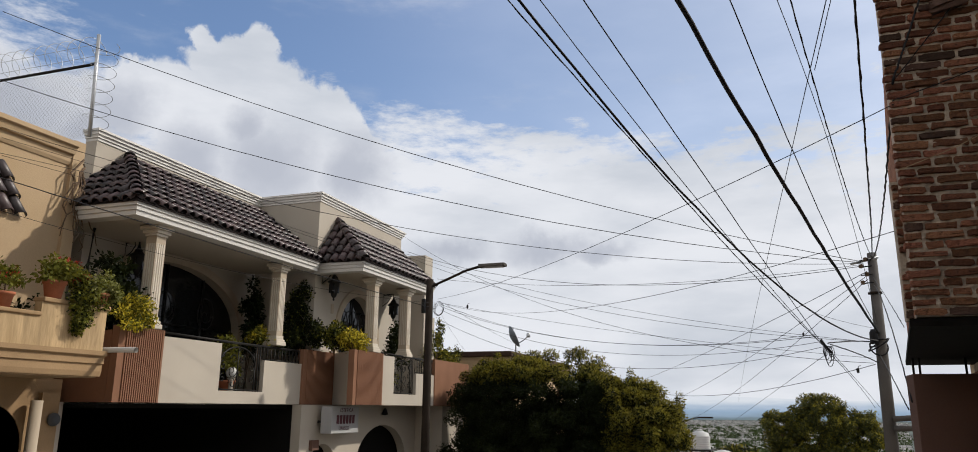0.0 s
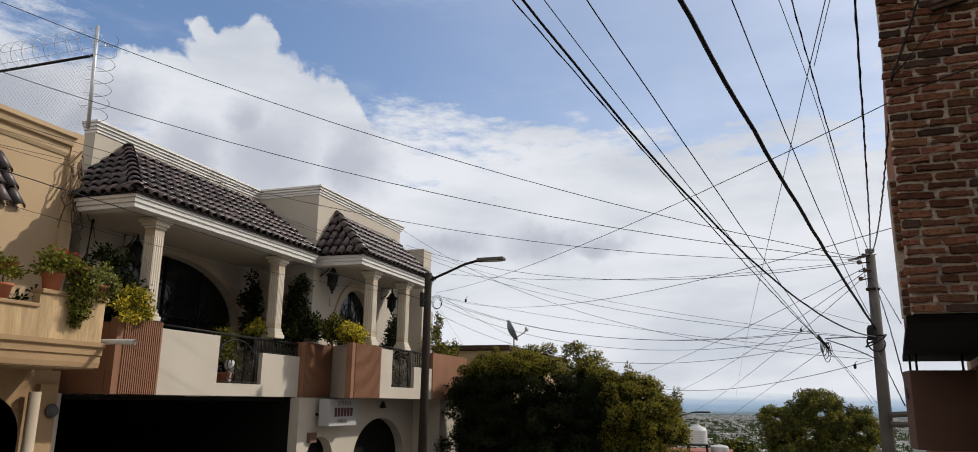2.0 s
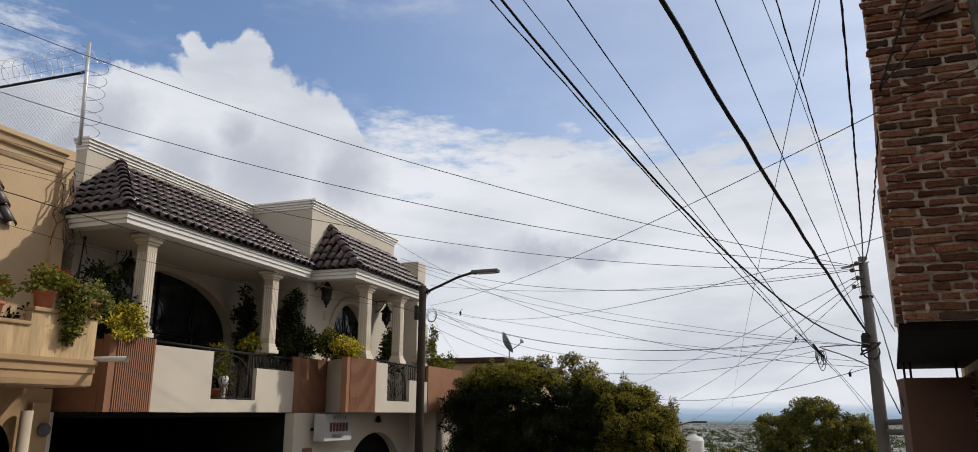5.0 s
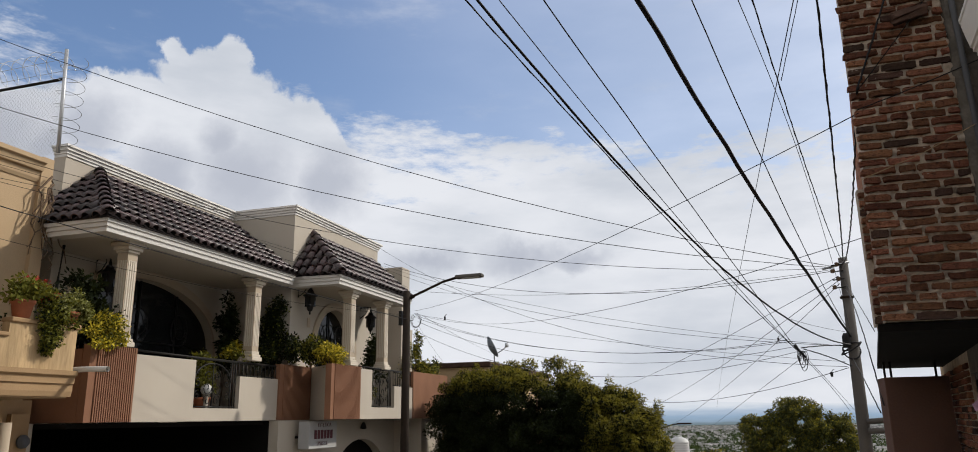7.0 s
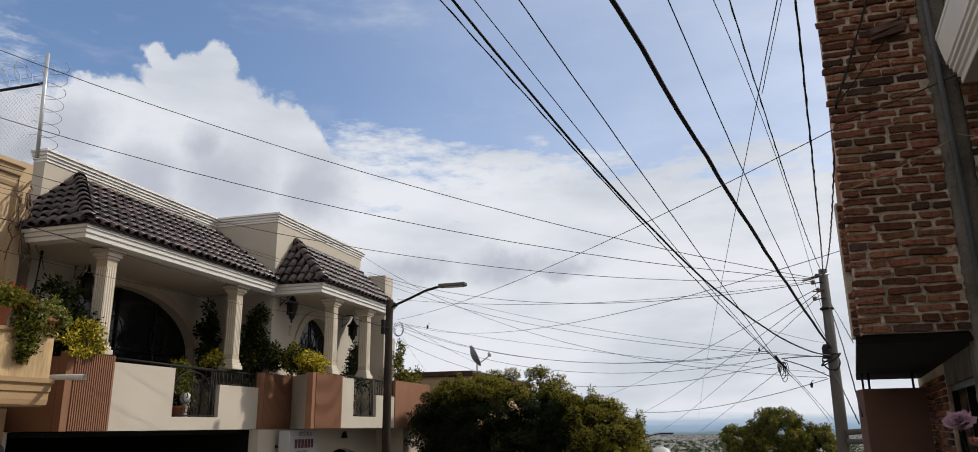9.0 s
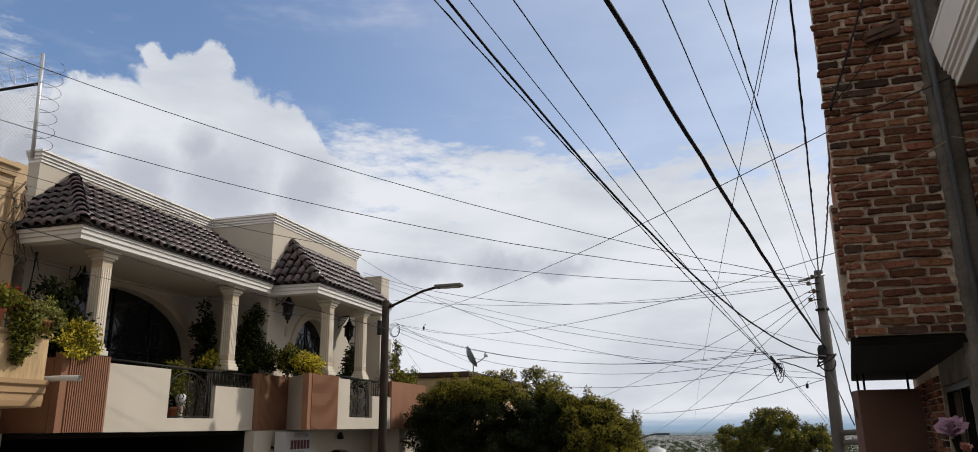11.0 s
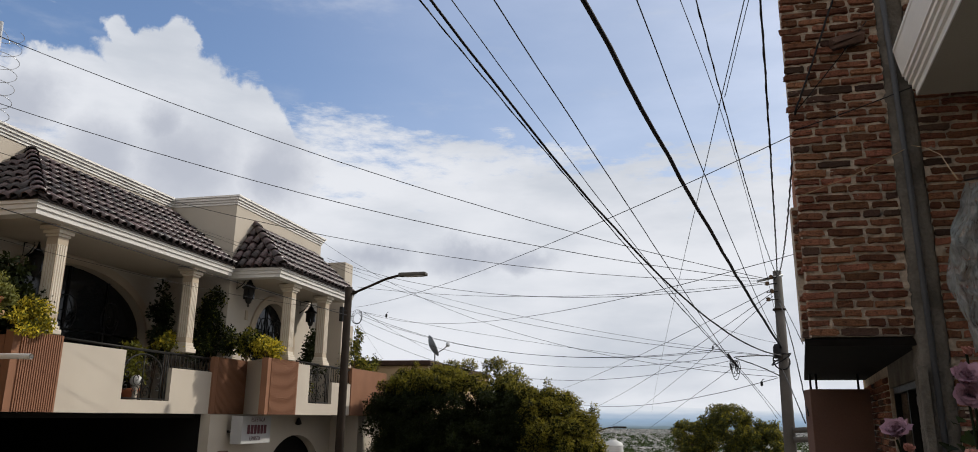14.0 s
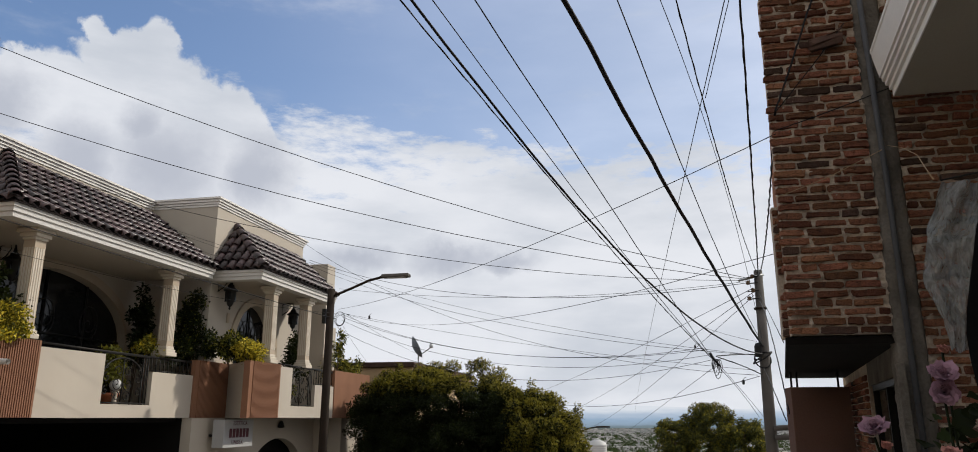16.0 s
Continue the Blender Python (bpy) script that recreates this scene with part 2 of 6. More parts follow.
TERRACOTTA = material("terracotta", (0.36, 0.13, 0.07), 0.85, vary=0.15, scale=8, fine=60, bump=0.3)


def leaf_material(name, color, through, piece=0.5):
    """Thin leaf: satin face and light passing through it, each blade its own shade."""
    m = bpy.data.materials.new(name)
    m.use_nodes = True
    nt = m.node_tree
    L = nt.links.new
    b = nt.nodes["Principled BSDF"]
    b.inputs["Roughness"].default_value, b.inputs["Specular IOR Level"].default_value = 0.62, 0.10
    rnd = nt.nodes.new("ShaderNodeNewGeometry").outputs["Random Per Island"]
    r = nt.nodes.new("ShaderNodeMapRange")
    L(rnd, r.inputs[0])
    r.inputs[3].default_value, r.inputs[4].default_value = 1 - piece, 1 + piece
    n = nt.nodes.new("ShaderNodeTexNoise")
    L(nt.nodes.new("ShaderNodeTexCoord").outputs["Object"], n.inputs["Vector"])
    n.inputs["Scale"].default_value = 1.3
    k = nt.nodes.new("ShaderNodeMapRange")
    L(n.outputs[0], k.inputs[0])
    k.inputs[1].default_value, k.inputs[2].default_value, k.inputs[3].default_value, k.inputs[4].default_value = 0.3, 0.7, 0.75, 1.25
    v = nt.nodes.new("ShaderNodeMath")
    v.operation = "MULTIPLY"
    L(r.outputs[0], v.inputs[0])
    L(k.outputs[0], v.inputs[1])
    outs = []
    for c in (color, through):
        h = nt.nodes.new("ShaderNodeHueSaturation")
        h.inputs["Color"].default_value = (*c, 1)
        L(v.outputs[0], h.inputs["Value"])
        outs.append(h.outputs[0])
    L(outs[0], b.inputs["Base Color"])
    t = nt.nodes.new("ShaderNodeBsdfTranslucent")
    L(outs[1], t.inputs[0])
    mix = nt.nodes.new("ShaderNodeMixShader")
    mix.inputs[0].default_value = 0.25
    L(b.outputs[0], mix.inputs[1])
    L(t.outputs[0], mix.inputs[2])
    L(mix.outputs[0], nt.nodes["Material Output"].inputs[0])
    return m


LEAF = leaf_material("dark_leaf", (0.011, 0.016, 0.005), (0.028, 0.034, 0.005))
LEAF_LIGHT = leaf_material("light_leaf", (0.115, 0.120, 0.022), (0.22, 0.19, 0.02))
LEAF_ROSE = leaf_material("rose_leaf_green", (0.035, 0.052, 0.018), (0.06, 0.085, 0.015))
# sunlight put into the colour of the crowns' outer leaves
LEAF_SUNLIT = leaf_material("sunlit_leaf", (0.12, 0.112, 0.018), (0.34, 0.28, 0.03))
LEAF_OLIVE = leaf_material("olive_leaf", (0.060, 0.066, 0.024), (0.13, 0.13, 0.03))
LEAF_GOLD = leaf_material("yellow_variegated_leaf", (0.46, 0.37, 0.04), (0.55, 0.45, 0.03), 0.45)
LEAF_PALE = leaf_material("pale_variegated_leaf", (0.24, 0.24, 0.09), (0.25, 0.27, 0.06), 0.45)
LEAF_RED = leaf_material("red_bract", (0.36, 0.045, 0.035), (0.4, 0.04, 0.02), 0.4)
PETAL = leaf_material("mauve_petal", (0.33, 0.20, 0.26), (0.32, 0.17, 0.22), 0.25)
PETAL_BUD = leaf_material("orange_pink_petal", (0.50, 0.25, 0.22), (0.48, 0.22, 0.15), 0.2)
BRICK_DARK = material("burnt_brick", (0.085, 0.052, 0.040), 0.85, vary=0.3, scale=9, fine=60, bump=0.8, random_piece=0.4)
SIGNWHITE = material("white_sign_face", (0.33, 0.33, 0.33), 0.4, vary=0.08, scale=3, fine=40, bump=0.05, stain=(0.35, 0.34, 0.32), stain_amount=0.3)
REDPAINT = material("faded_red_lettering", (0.085, 0.032, 0.040), 0.6, vary=0.15, scale=6, fine=40, bump=0.0)
TANK = material("white_plastic_tank", (0.46, 0.46, 0.45), 0.45, vary=0.06, scale=2, fine=30, bump=0.05)
ROOFRED = material("red_roof_coating", (0.26, 0.10, 0.075), 0.85, vary=0.2, scale=1, fine=20, bump=0.2)
TOWN = material("town_walls", (0.36, 0.35, 0.34), 0.9, vary=0.2, scale=0.02, fine=0.2, bump=0.0, random_piece=0.4, island=True)
CLOTH = material("black_shade_cloth", (0.012, 0.012, 0.013), 0.95, vary=0.2, scale=6, fine=120, bump=0.4)


def plastic_film():
    m = bpy.data.materials.new("cloudy_plastic_film")
    m.use_nodes = True
    nt = m.node_tree
    b = nt.nodes["Principled BSDF"]
    b.inputs["Base Color"].default_value, b.inputs["Roughness"].default_value = (0.42, 0.46, 0.46, 1), 0.24
    n = nt.nodes.new("ShaderNodeTexNoise")
    n.inputs["Scale"].default_value, n.inputs["Detail"].default_value = 14, 6
    bp = nt.nodes.new("ShaderNodeBump")
    bp.inputs["Strength"].default_value, bp.inputs["Distance"].default_value = 1.0, 0.03
    nt.links.new(n.outputs[0], bp.inputs["Height"])
    nt.links.new(bp.outputs[0], b.inputs["Normal"])
    t = nt.nodes.new("ShaderNodeBsdfTransparent")
    r = nt.nodes.new("ShaderNodeMapRange")
    nt.links.new(n.outputs[0], r.inputs[0])
    r.inputs[1].default_value, r.inputs[2].default_value, r.inputs[3].default_value, r.inputs[4].default_value = 0.3, 0.7, 0.38, 0.85
    mix = nt.nodes.new("ShaderNodeMixShader")
    nt.links.new(r.outputs[0], mix.inputs[0])
    nt.links.new(t.outputs[0], mix.inputs[1])
    nt.links.new(b.outputs[0], mix.inputs[2])
    nt.links.new(mix.outputs[0], nt.nodes["Material Output"].inputs[0])
    return m


FILM = plastic_film()


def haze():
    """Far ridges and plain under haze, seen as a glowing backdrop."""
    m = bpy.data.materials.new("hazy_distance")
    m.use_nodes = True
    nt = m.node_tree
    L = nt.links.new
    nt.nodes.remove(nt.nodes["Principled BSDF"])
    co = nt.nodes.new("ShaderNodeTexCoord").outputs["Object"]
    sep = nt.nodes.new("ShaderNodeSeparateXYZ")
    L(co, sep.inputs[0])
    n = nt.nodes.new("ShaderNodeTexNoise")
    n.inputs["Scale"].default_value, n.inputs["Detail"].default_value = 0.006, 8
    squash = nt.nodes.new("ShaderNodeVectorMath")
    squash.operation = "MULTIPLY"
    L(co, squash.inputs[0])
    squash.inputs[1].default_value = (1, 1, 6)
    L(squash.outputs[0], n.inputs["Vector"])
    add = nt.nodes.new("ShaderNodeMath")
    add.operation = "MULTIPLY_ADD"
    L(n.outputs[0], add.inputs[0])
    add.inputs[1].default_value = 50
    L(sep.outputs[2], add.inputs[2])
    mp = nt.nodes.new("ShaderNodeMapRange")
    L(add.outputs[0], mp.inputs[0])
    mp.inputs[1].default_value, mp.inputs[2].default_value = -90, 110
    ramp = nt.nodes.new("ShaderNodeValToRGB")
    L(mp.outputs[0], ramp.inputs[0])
    # aerial haze painted into the emission: grey-green plain, blue ridges, pale top
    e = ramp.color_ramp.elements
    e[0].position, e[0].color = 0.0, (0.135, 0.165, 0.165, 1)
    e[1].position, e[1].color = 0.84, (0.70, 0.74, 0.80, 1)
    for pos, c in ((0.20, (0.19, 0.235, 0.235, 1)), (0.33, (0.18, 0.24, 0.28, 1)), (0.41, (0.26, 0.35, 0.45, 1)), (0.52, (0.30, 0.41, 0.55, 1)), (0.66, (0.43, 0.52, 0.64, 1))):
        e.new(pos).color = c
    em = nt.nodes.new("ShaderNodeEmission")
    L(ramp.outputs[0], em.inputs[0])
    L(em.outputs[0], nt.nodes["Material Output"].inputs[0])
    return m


HAZE = haze()
BARK = material("bark", (0.11, 0.075, 0.05), 0.95, vary=0.3, scale=5, fine=40, bump=1.0)
# darkness inside the garage and doorways put into a near-black colour
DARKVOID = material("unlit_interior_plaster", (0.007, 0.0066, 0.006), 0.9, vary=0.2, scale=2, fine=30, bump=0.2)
ASPHALT = material("cast_concrete_road", (0.27, 0.24, 0.20), 0.9, vary=0.2, scale=0.6, fine=60, bump=0.6)
PAVING = material("concrete_pavement", (0.30, 0.28, 0.25), 0.9, vary=0.15, scale=0.7, fine=40, bump=0.4)
EARTH = material("dry_plain", (0.075, 0.088, 0.08), 0.95, vary=0.75, scale=0.006, fine=0.03, bump=0.0)


def glass(name, tint=(0.04, 0.045, 0.05), rough=0.04):
    m = bpy.data.materials.new(name)
    m.use_nodes = True
    b = m.node_tree.nodes["Principled BSDF"]
    b.inputs["Base Color"].default_value = (*tint, 1)
    b.inputs["Roughness"].default_value = rough
    b.inputs["Specular IOR Level"].default_value = 0.3
    return m


GLASS = glass("dark_tinted_glass", (0.010, 0.011, 0.012), 0.06)
# near-black base colour stands in for the shade under the overhang
SHADE_SLAB = material("shade_dark_concrete", (0.009, 0.0075, 0.0065), 0.9, vary=0.3, scale=4, fine=40, bump=0.6)


# ---- building helpers ----
def box(bm, x0, x1, y0, y1, z0, z1, bevel=0.0):
    vs = [bm.verts.new(p) for p in ((x0, y0, z0), (x1, y0, z0), (x1, y1, z0), (x0, y1, z0), (x0, y0, z1), (x1, y0, z1), (x1, y1, z1), (x0, y1, z1))]
    fs = [bm.faces.new([vs[i] for i in q]) for q in ((0, 3, 2, 1), (4, 5, 6, 7), (0, 1, 5, 4), (1, 2, 6, 5), (2, 3, 7, 6), (3, 0, 4, 7))]
    if bevel:
        bmesh.ops.bevel(bm, geom=list({e for f in fs for e in f.edges}), offset=bevel, segments=2, affect="EDGES", profile=0.5)
    return bm


def boxes(*rows, bevel=0.0):
    bm = bmesh.new()
    for r in rows:
        box(bm, *r, bevel=bevel)
    return bm


def prism(points, vec, bm=None):
    """A flat outline of 3D points drawn out along vec."""
    bm = bm or bmesh.new()
    a = [bm.verts.new(p) for p in points]
    b = [bm.verts.new(Vector(p) + Vector(vec)) for p in points]
    n = len(a)
    bm.faces.new(a[::-1])
    bm.faces.new(b)
    for i in range(n):
        bm.faces.new((a[i], a[(i + 1) % n], b[(i + 1) % n], b[i]))
    bmesh.ops.recalc_face_normals(bm, faces=bm.faces)
    return bm


def tube(bm, path, radius, sides=8, close=True):
    """A round bar through the points of path; radius may be a list."""
    path = [Vector(p) for p in path]
    rad = radius if isinstance(radius, (list, tuple)) else [radius] * len(path)
    rings = []
    for i, p in enumerate(path):
        d = (path[min(i + 1, len(path) - 1)] - path[max(i - 1, 0)]).normalized()
        side = d.cross(Vector((0, 0, 1)))
        if side.length < 0.05:
            side = d.cross(Vector((1, 0, 0)))
        side.normalize()
        up = side.cross(d)
        rings.append([bm.verts.new(p + (side * math.cos(a) + up * math.sin(a)) * rad[i]) for a in [2 * math.pi * k / sides for k in range(sides)]])
    for r, s in zip(rings, rings[1:]):
        for k in range(sides):
            f = bm.faces.new((r[k], r[(k + 1) % sides], s[(k + 1) % sides], s[k]))
            f.smooth = True
    if close:
        bm.faces.new(rings[0][::-1])
        bm.faces.new(rings[-1])
    return bm


def lathe(profile, sides=20, bm=None, at=(0, 0, 0)):
    """A turned body from (radius, height) pairs."""
    bm = bm or bmesh.new()
    at = Vector(at)
    rings = [[bm.verts.new(at + Vector((r * math.cos(a), r * math.sin(a), z))) for a in [2 * math.pi * k / sides for k in range(sides)]] for r, z in profile]
    for r, s in zip(rings, rings[1:]):
        for k in range(sides):
            bm.faces.new((r[k], r[(k + 1) % sides], s[(k + 1) % sides], s[k])).smooth = True
    bm.faces.new(rings[0][::-1])
    bm.faces.new(rings[-1])
    return bm


def mesh_of(name, bm, mat):
    me = bpy.data.meshes.new(name)
    bm.to_mesh(me)
    bm.free()
    if mat:
        me.materials.append(mat)
    return me


def part(name, bm, mat, parent=None, label="", category="", kind=""):
    """One mesh object from a bmesh, under a thing or part when a parent is given."""
    ob = new(name, mesh_of(name, bm, mat))
    ob.parent = parent
    return tagged(ob, label, category, kind=kind)


def thing(name, label, category, at=(0, 0, 0), group=""):
    ob = new(name)
    ob.location = at
    ob.empty_display_size = 0.2
    return tagged(ob, label, category, group)


def each(build, name, mat, label, *rows, bevel=0.0):
    """One part for every box."""
    return [build(name, boxes(r, bevel=bevel), mat, None, label) for r in rows]


def piece(name, me, parent, m):
    ob = new(name, me)
    ob.parent = parent
    ob.matrix_basis = m
    return ob


def run(profile, path):
    """A moulding: profile of (out, up) pairs swept along the corners of a level path, out to the path's right."""
    bm = bmesh.new()
    pts = [Vector(p) for p in path]
    rings = []
    for i, p in enumerate(pts):
        ds = []
        if i:
            ds.append((pts[i] - pts[i - 1]).normalized())
        if i < len(pts) - 1:
            ds.append((pts[i + 1] - pts[i]).normalized())
        ns = [Vector((d.y, -d.x, 0)) for d in ds]
        n = ns[0] if len(ns) == 1 else (ns[0] + ns[1]) / (1 + ns[0].dot(ns[1]))
        rings.append([bm.verts.new(p + n * o + Vector((0, 0, u))) for o, u in profile])
    k = len(profile)
    for r, s in zip(rings, rings[1:]):
        for j in range(k):
            bm.faces.new((r[j], r[(j + 1) % k], s[(j + 1) % k], s[j]))
    bm.faces.new(rings[0])
    bm.faces.new(rings[-1][::-1])
    bmesh.ops.recalc_face_normals(bm, faces=bm.faces)
    return bm


def ground_z(y):
    return -0.09 * max(y, -20) if y < 60 else -5.4 - 0.13 * (y - 60)


def leaves(count, blobs, size, seed, long=1.8, shell=0.55, droop=0.2):
    """Leaf blades (two triangles folded along the rib) scattered through clumps (x, y, z, rx, ry, rz)."""
    rnd = np.random.default_rng(seed)
    vol = np.array([b[3] * b[4] + b[4] * b[5] + b[3] * b[5] for b in blobs])
    pick = rnd.choice(len(blobs), count, p=vol / vol.sum())
    c = np.array(blobs)[pick]
    d = rnd.normal(size=(count, 3))
    d /= np.linalg.norm(d, axis=1)[:, None]
    r = (shell + (1 - shell) * rnd.random(count)) * (1 + 0.12 * rnd.normal(size=count))
    p = c[:, :3] + d * c[:, 3:] * r[:, None]
    axis = d + rnd.normal(size=(count, 3)) * 0.8
    axis[:, 2] -= droop
    axis /= np.linalg.norm(axis, axis=1)[:, None]
    side = np.cross(axis, rnd.normal(size=(count, 3)))
    side /= np.linalg.norm(side, axis=1)[:, None]
    s = size * (0.6 + 0.8 * rnd.random(count))[:, None]
    a, b = p, p + axis * s * long
    mid = p + axis * s * long * 0.45
    v = np.stack([a, mid + side * s * 0.5, b, mid - side * s * 0.5], 1).reshape(-1, 3)
    me = bpy.data.meshes.new("leaves")
    me.from_pydata(v.tolist(), [], (np.arange(count)[:, None] * 4 + np.arange(4)).tolist())
    return me


def foliage(name, count, blobs, size, seed, mat, parent, label="", **more):
    me = leaves(count, blobs, size, seed, **more)
    me.materials.append(mat)
    ob = new(name, me)
    ob.parent = parent
    return tagged(ob, label)


def arch_wall(x0, x1, y0, y1, z0, z1, arches, steps=20):
    """A wall facing +x between y0 and y1 with arched openings (mid, half width, foot, spring, rise); openings at the foot of the wall go through."""
    pts = [(y0, z0)]
    for mid, half, foot, spring, rise in arches:
        pts += [(mid - half, z0), (mid - half, spring)]
        pts += [(mid - half * math.cos(math.pi * i / steps), spring + rise * math.sin(math.pi * i / steps)) for i in range(1, steps)]
        pts += [(mid + half, spring), (mid + half, z0)]
    pts += [(y1, z0), (y1, z1), (y0, z1)]
    return prism([(x0, y, z) for y, z in pts], (x1 - x0, 0, 0))


def arch_trim(x0, x1, mid, half, foot, spring, rise, wide, steps=24):
    """The raised band round an arched opening."""
    inner, outer = [(mid - half, foot)], [(mid - half - wide, foot)]
    for i in range(steps + 1):
        a = math.pi * i / steps
        inner.append((mid - half * math.cos(a), spring + rise * math.sin(a)))
        outer.append((mid - (half + wide) * math.cos(a), spring + (rise + wide) * math.sin(a)))
    inner.append((mid + half, foot))
    outer.append((mid + half + wide, foot))
    bm = bmesh.new()
    for i in range(len(inner) - 1):
        q = [inner[i], inner[i + 1], outer[i + 1], outer[i]]
        prism([(x0, y, z) for y, z in q], (x1 - x0, 0, 0), bm)
    bmesh.ops.remove_doubles(bm, verts=bm.verts, dist=0.0005)
    return bm


CORNICE = [(0.0, 0.13), (0.0, 0.36), (0.12, 0.36), (0.12, 0.315), (0.085, 0.305), (0.085, 0.25), (0.05, 0.24), (0.05, 0.19), (0.022, 0.18), (0.022, 0.13)]
EAVE = [(-0.30, 0.0), (-0.30, 0.24), (0.02, 0.24), (0.02, 0.17), (-0.01, 0.16), (-0.01, 0.09), (-0.04, 0.08), (-0.04, 0.0)]

# ---- ground: one sheet falling away down the hill to the plain ----
def land():
    bm = bmesh.new()
    ys = [-60, -20, -10, 0, 10, 20, 30, 40, 60, 90, 130, 200, 400, 800, 1400, 2200, 3200, 4900]
    xs = [-4000, -1500, -600, -200, -60, -12, -3.4, 60, 200, 600, 1500, 4000]
    rows = []
    for y in ys:
        z = ground_z(y) if y <= 200 else max(-23.6 - 0.14 * (y - 200), -55)
        rows.append([bm.verts.new((x, y, z - 0.16)) for x in xs])
    for a, b in zip(rows, rows[1:]):
        for i in range(len(xs) - 1):
            bm.faces.new((a[i], a[i + 1], b[i + 1], b[i]))
    part("ground", bm, EARTH, None, "dry green plain falling away below the hill", "ground", "structure")
    bm = bmesh.new()
    for y0, y1 in ((-40, -20), (-20, 0), (0, 20), (20, 40), (40, 60), (60, 120)):
        prism([(-8.3, y0, ground_z(y0) - 0.15), (0.2, y0, ground_z(y0) - 0.15), (0.2, y1, ground_z(y1) - 0.15), (-8.3, y1, ground_z(y1) - 0.15)], (0, 0, 0.03), bm)
    part("road", bm, ASPHALT, None, "steep asphalt street running downhill", "road", "structure")
    for x0, x1 in ((-10.4, -8.3), (0.2, 1.7)):
        bm = bmesh.new()
        for y0, y1 in ((-40, -20), (-20, 0), (0, 20), (20, 40), (40, 60)):
            prism([(x0, y0, ground_z(y0) - 0.16), (x1, y0, ground_z(y0) - 0.16), (x1, y1, ground_z(y1) - 0.16), (x0, y1, ground_z(y1) - 0.16)], (0, 0, 0.16), bm)
        part("pavement", bm, PAVING, None, "raised concrete pavement with a kerb", "pavement", "structure")


land()


# ---- the cream house with two tiled balconies ----
house = thing("house", "cream two-storey house with tiled balcony roofs and fluted columns", "house", (-11.5, 16, ground_z(16)))
HOUSE_OFF = Matrix.Translation((11.5, -16, -ground_z(16)))


def hpart(name, bm, mat, parent=None, label=""):
    """A part of the house, built in the place's own coordinates."""
    if parent is None:
        bmesh.ops.transform(bm, matrix=HOUSE_OFF, verts=bm.verts)
        return part(name, bm, mat, house, label)
    bmesh.ops.transform(bm, matrix=HOUSE_OFF, verts=bm.verts)
    return part(name, bm, mat, parent, label)


X1, X2 = -12.4, -10.54          # upper walls of the two halves
F1, F2 = -10.5, -9.3            # balcony fronts
Z0, ZP, ZE, ZT = 1.6, 2.92, 4.86, 7.03

ARCH1 = (13.66, 2.42, Z0, 3.35, 1.35)
ARCH2 = (18.85, 1.05, Z0, 3.45, 1.12)
hpart("wall", arch_wall(X1 - 0.3, X1, 11.08, 16.6, Z0, ZT - 0.02, [ARCH1]), CREAM)
hpart("side_wall", boxes((-18, X1 - 0.3, 10.35, 10.6, Z0, 6.2)), CREAM)
hpart("wall", arch_wall(X2 - 0.3, X2, 16.57, 21.45, Z0, ZT - 0.02, [ARCH2]), CREAM)
each(hpart, "side_wall", CREAM, "", (-13.5, X2 - 0.3, 16.57, 16.82, Z0, ZT - 0.02), (-13.5, X2 - 0.3, 21.2, 21.45, Z0, ZT - 0.02))
each(hpart, "roof_slab", CONCRETE, "", (-18, X1 - 0.3, 10.6, 24.4, 6.0, 6.15), (X1 - 0.3, X2 - 0.3, 16.82, 21.2, ZT - 0.6, ZT - 0.45))
hpart("back_wall", boxes((-18.3, -18, 10.35, 24.4, -6, ZT - 0.4)), CREAM)
hpart("far_wall", boxes((-18, -10.6, 24.2, 24.45, -6, 4.6)), CREAM)
hpart("cornice", run(CORNICE, [(-12.7, 11.1, ZT - 0.36), (X1, 11.1, ZT - 0.36), (X1, 16.57, ZT - 0.36)]), GREYTRIM, None, "pale grey stepped parapet cornice")
hpart("cornice", run(CORNICE, [(-13.5, 16.57, ZT - 0.36), (X2, 16.57, ZT - 0.36), (X2, 21.45, ZT - 0.36), (-13.5, 21.45, ZT - 0.36)]), GREYTRIM, None, "pale grey stepped parapet cornice")
hpart("end_wall", boxes((-10.75, -9.78, 21.7, 22.3, Z0, 6.3), bevel=0.02), CREAM)
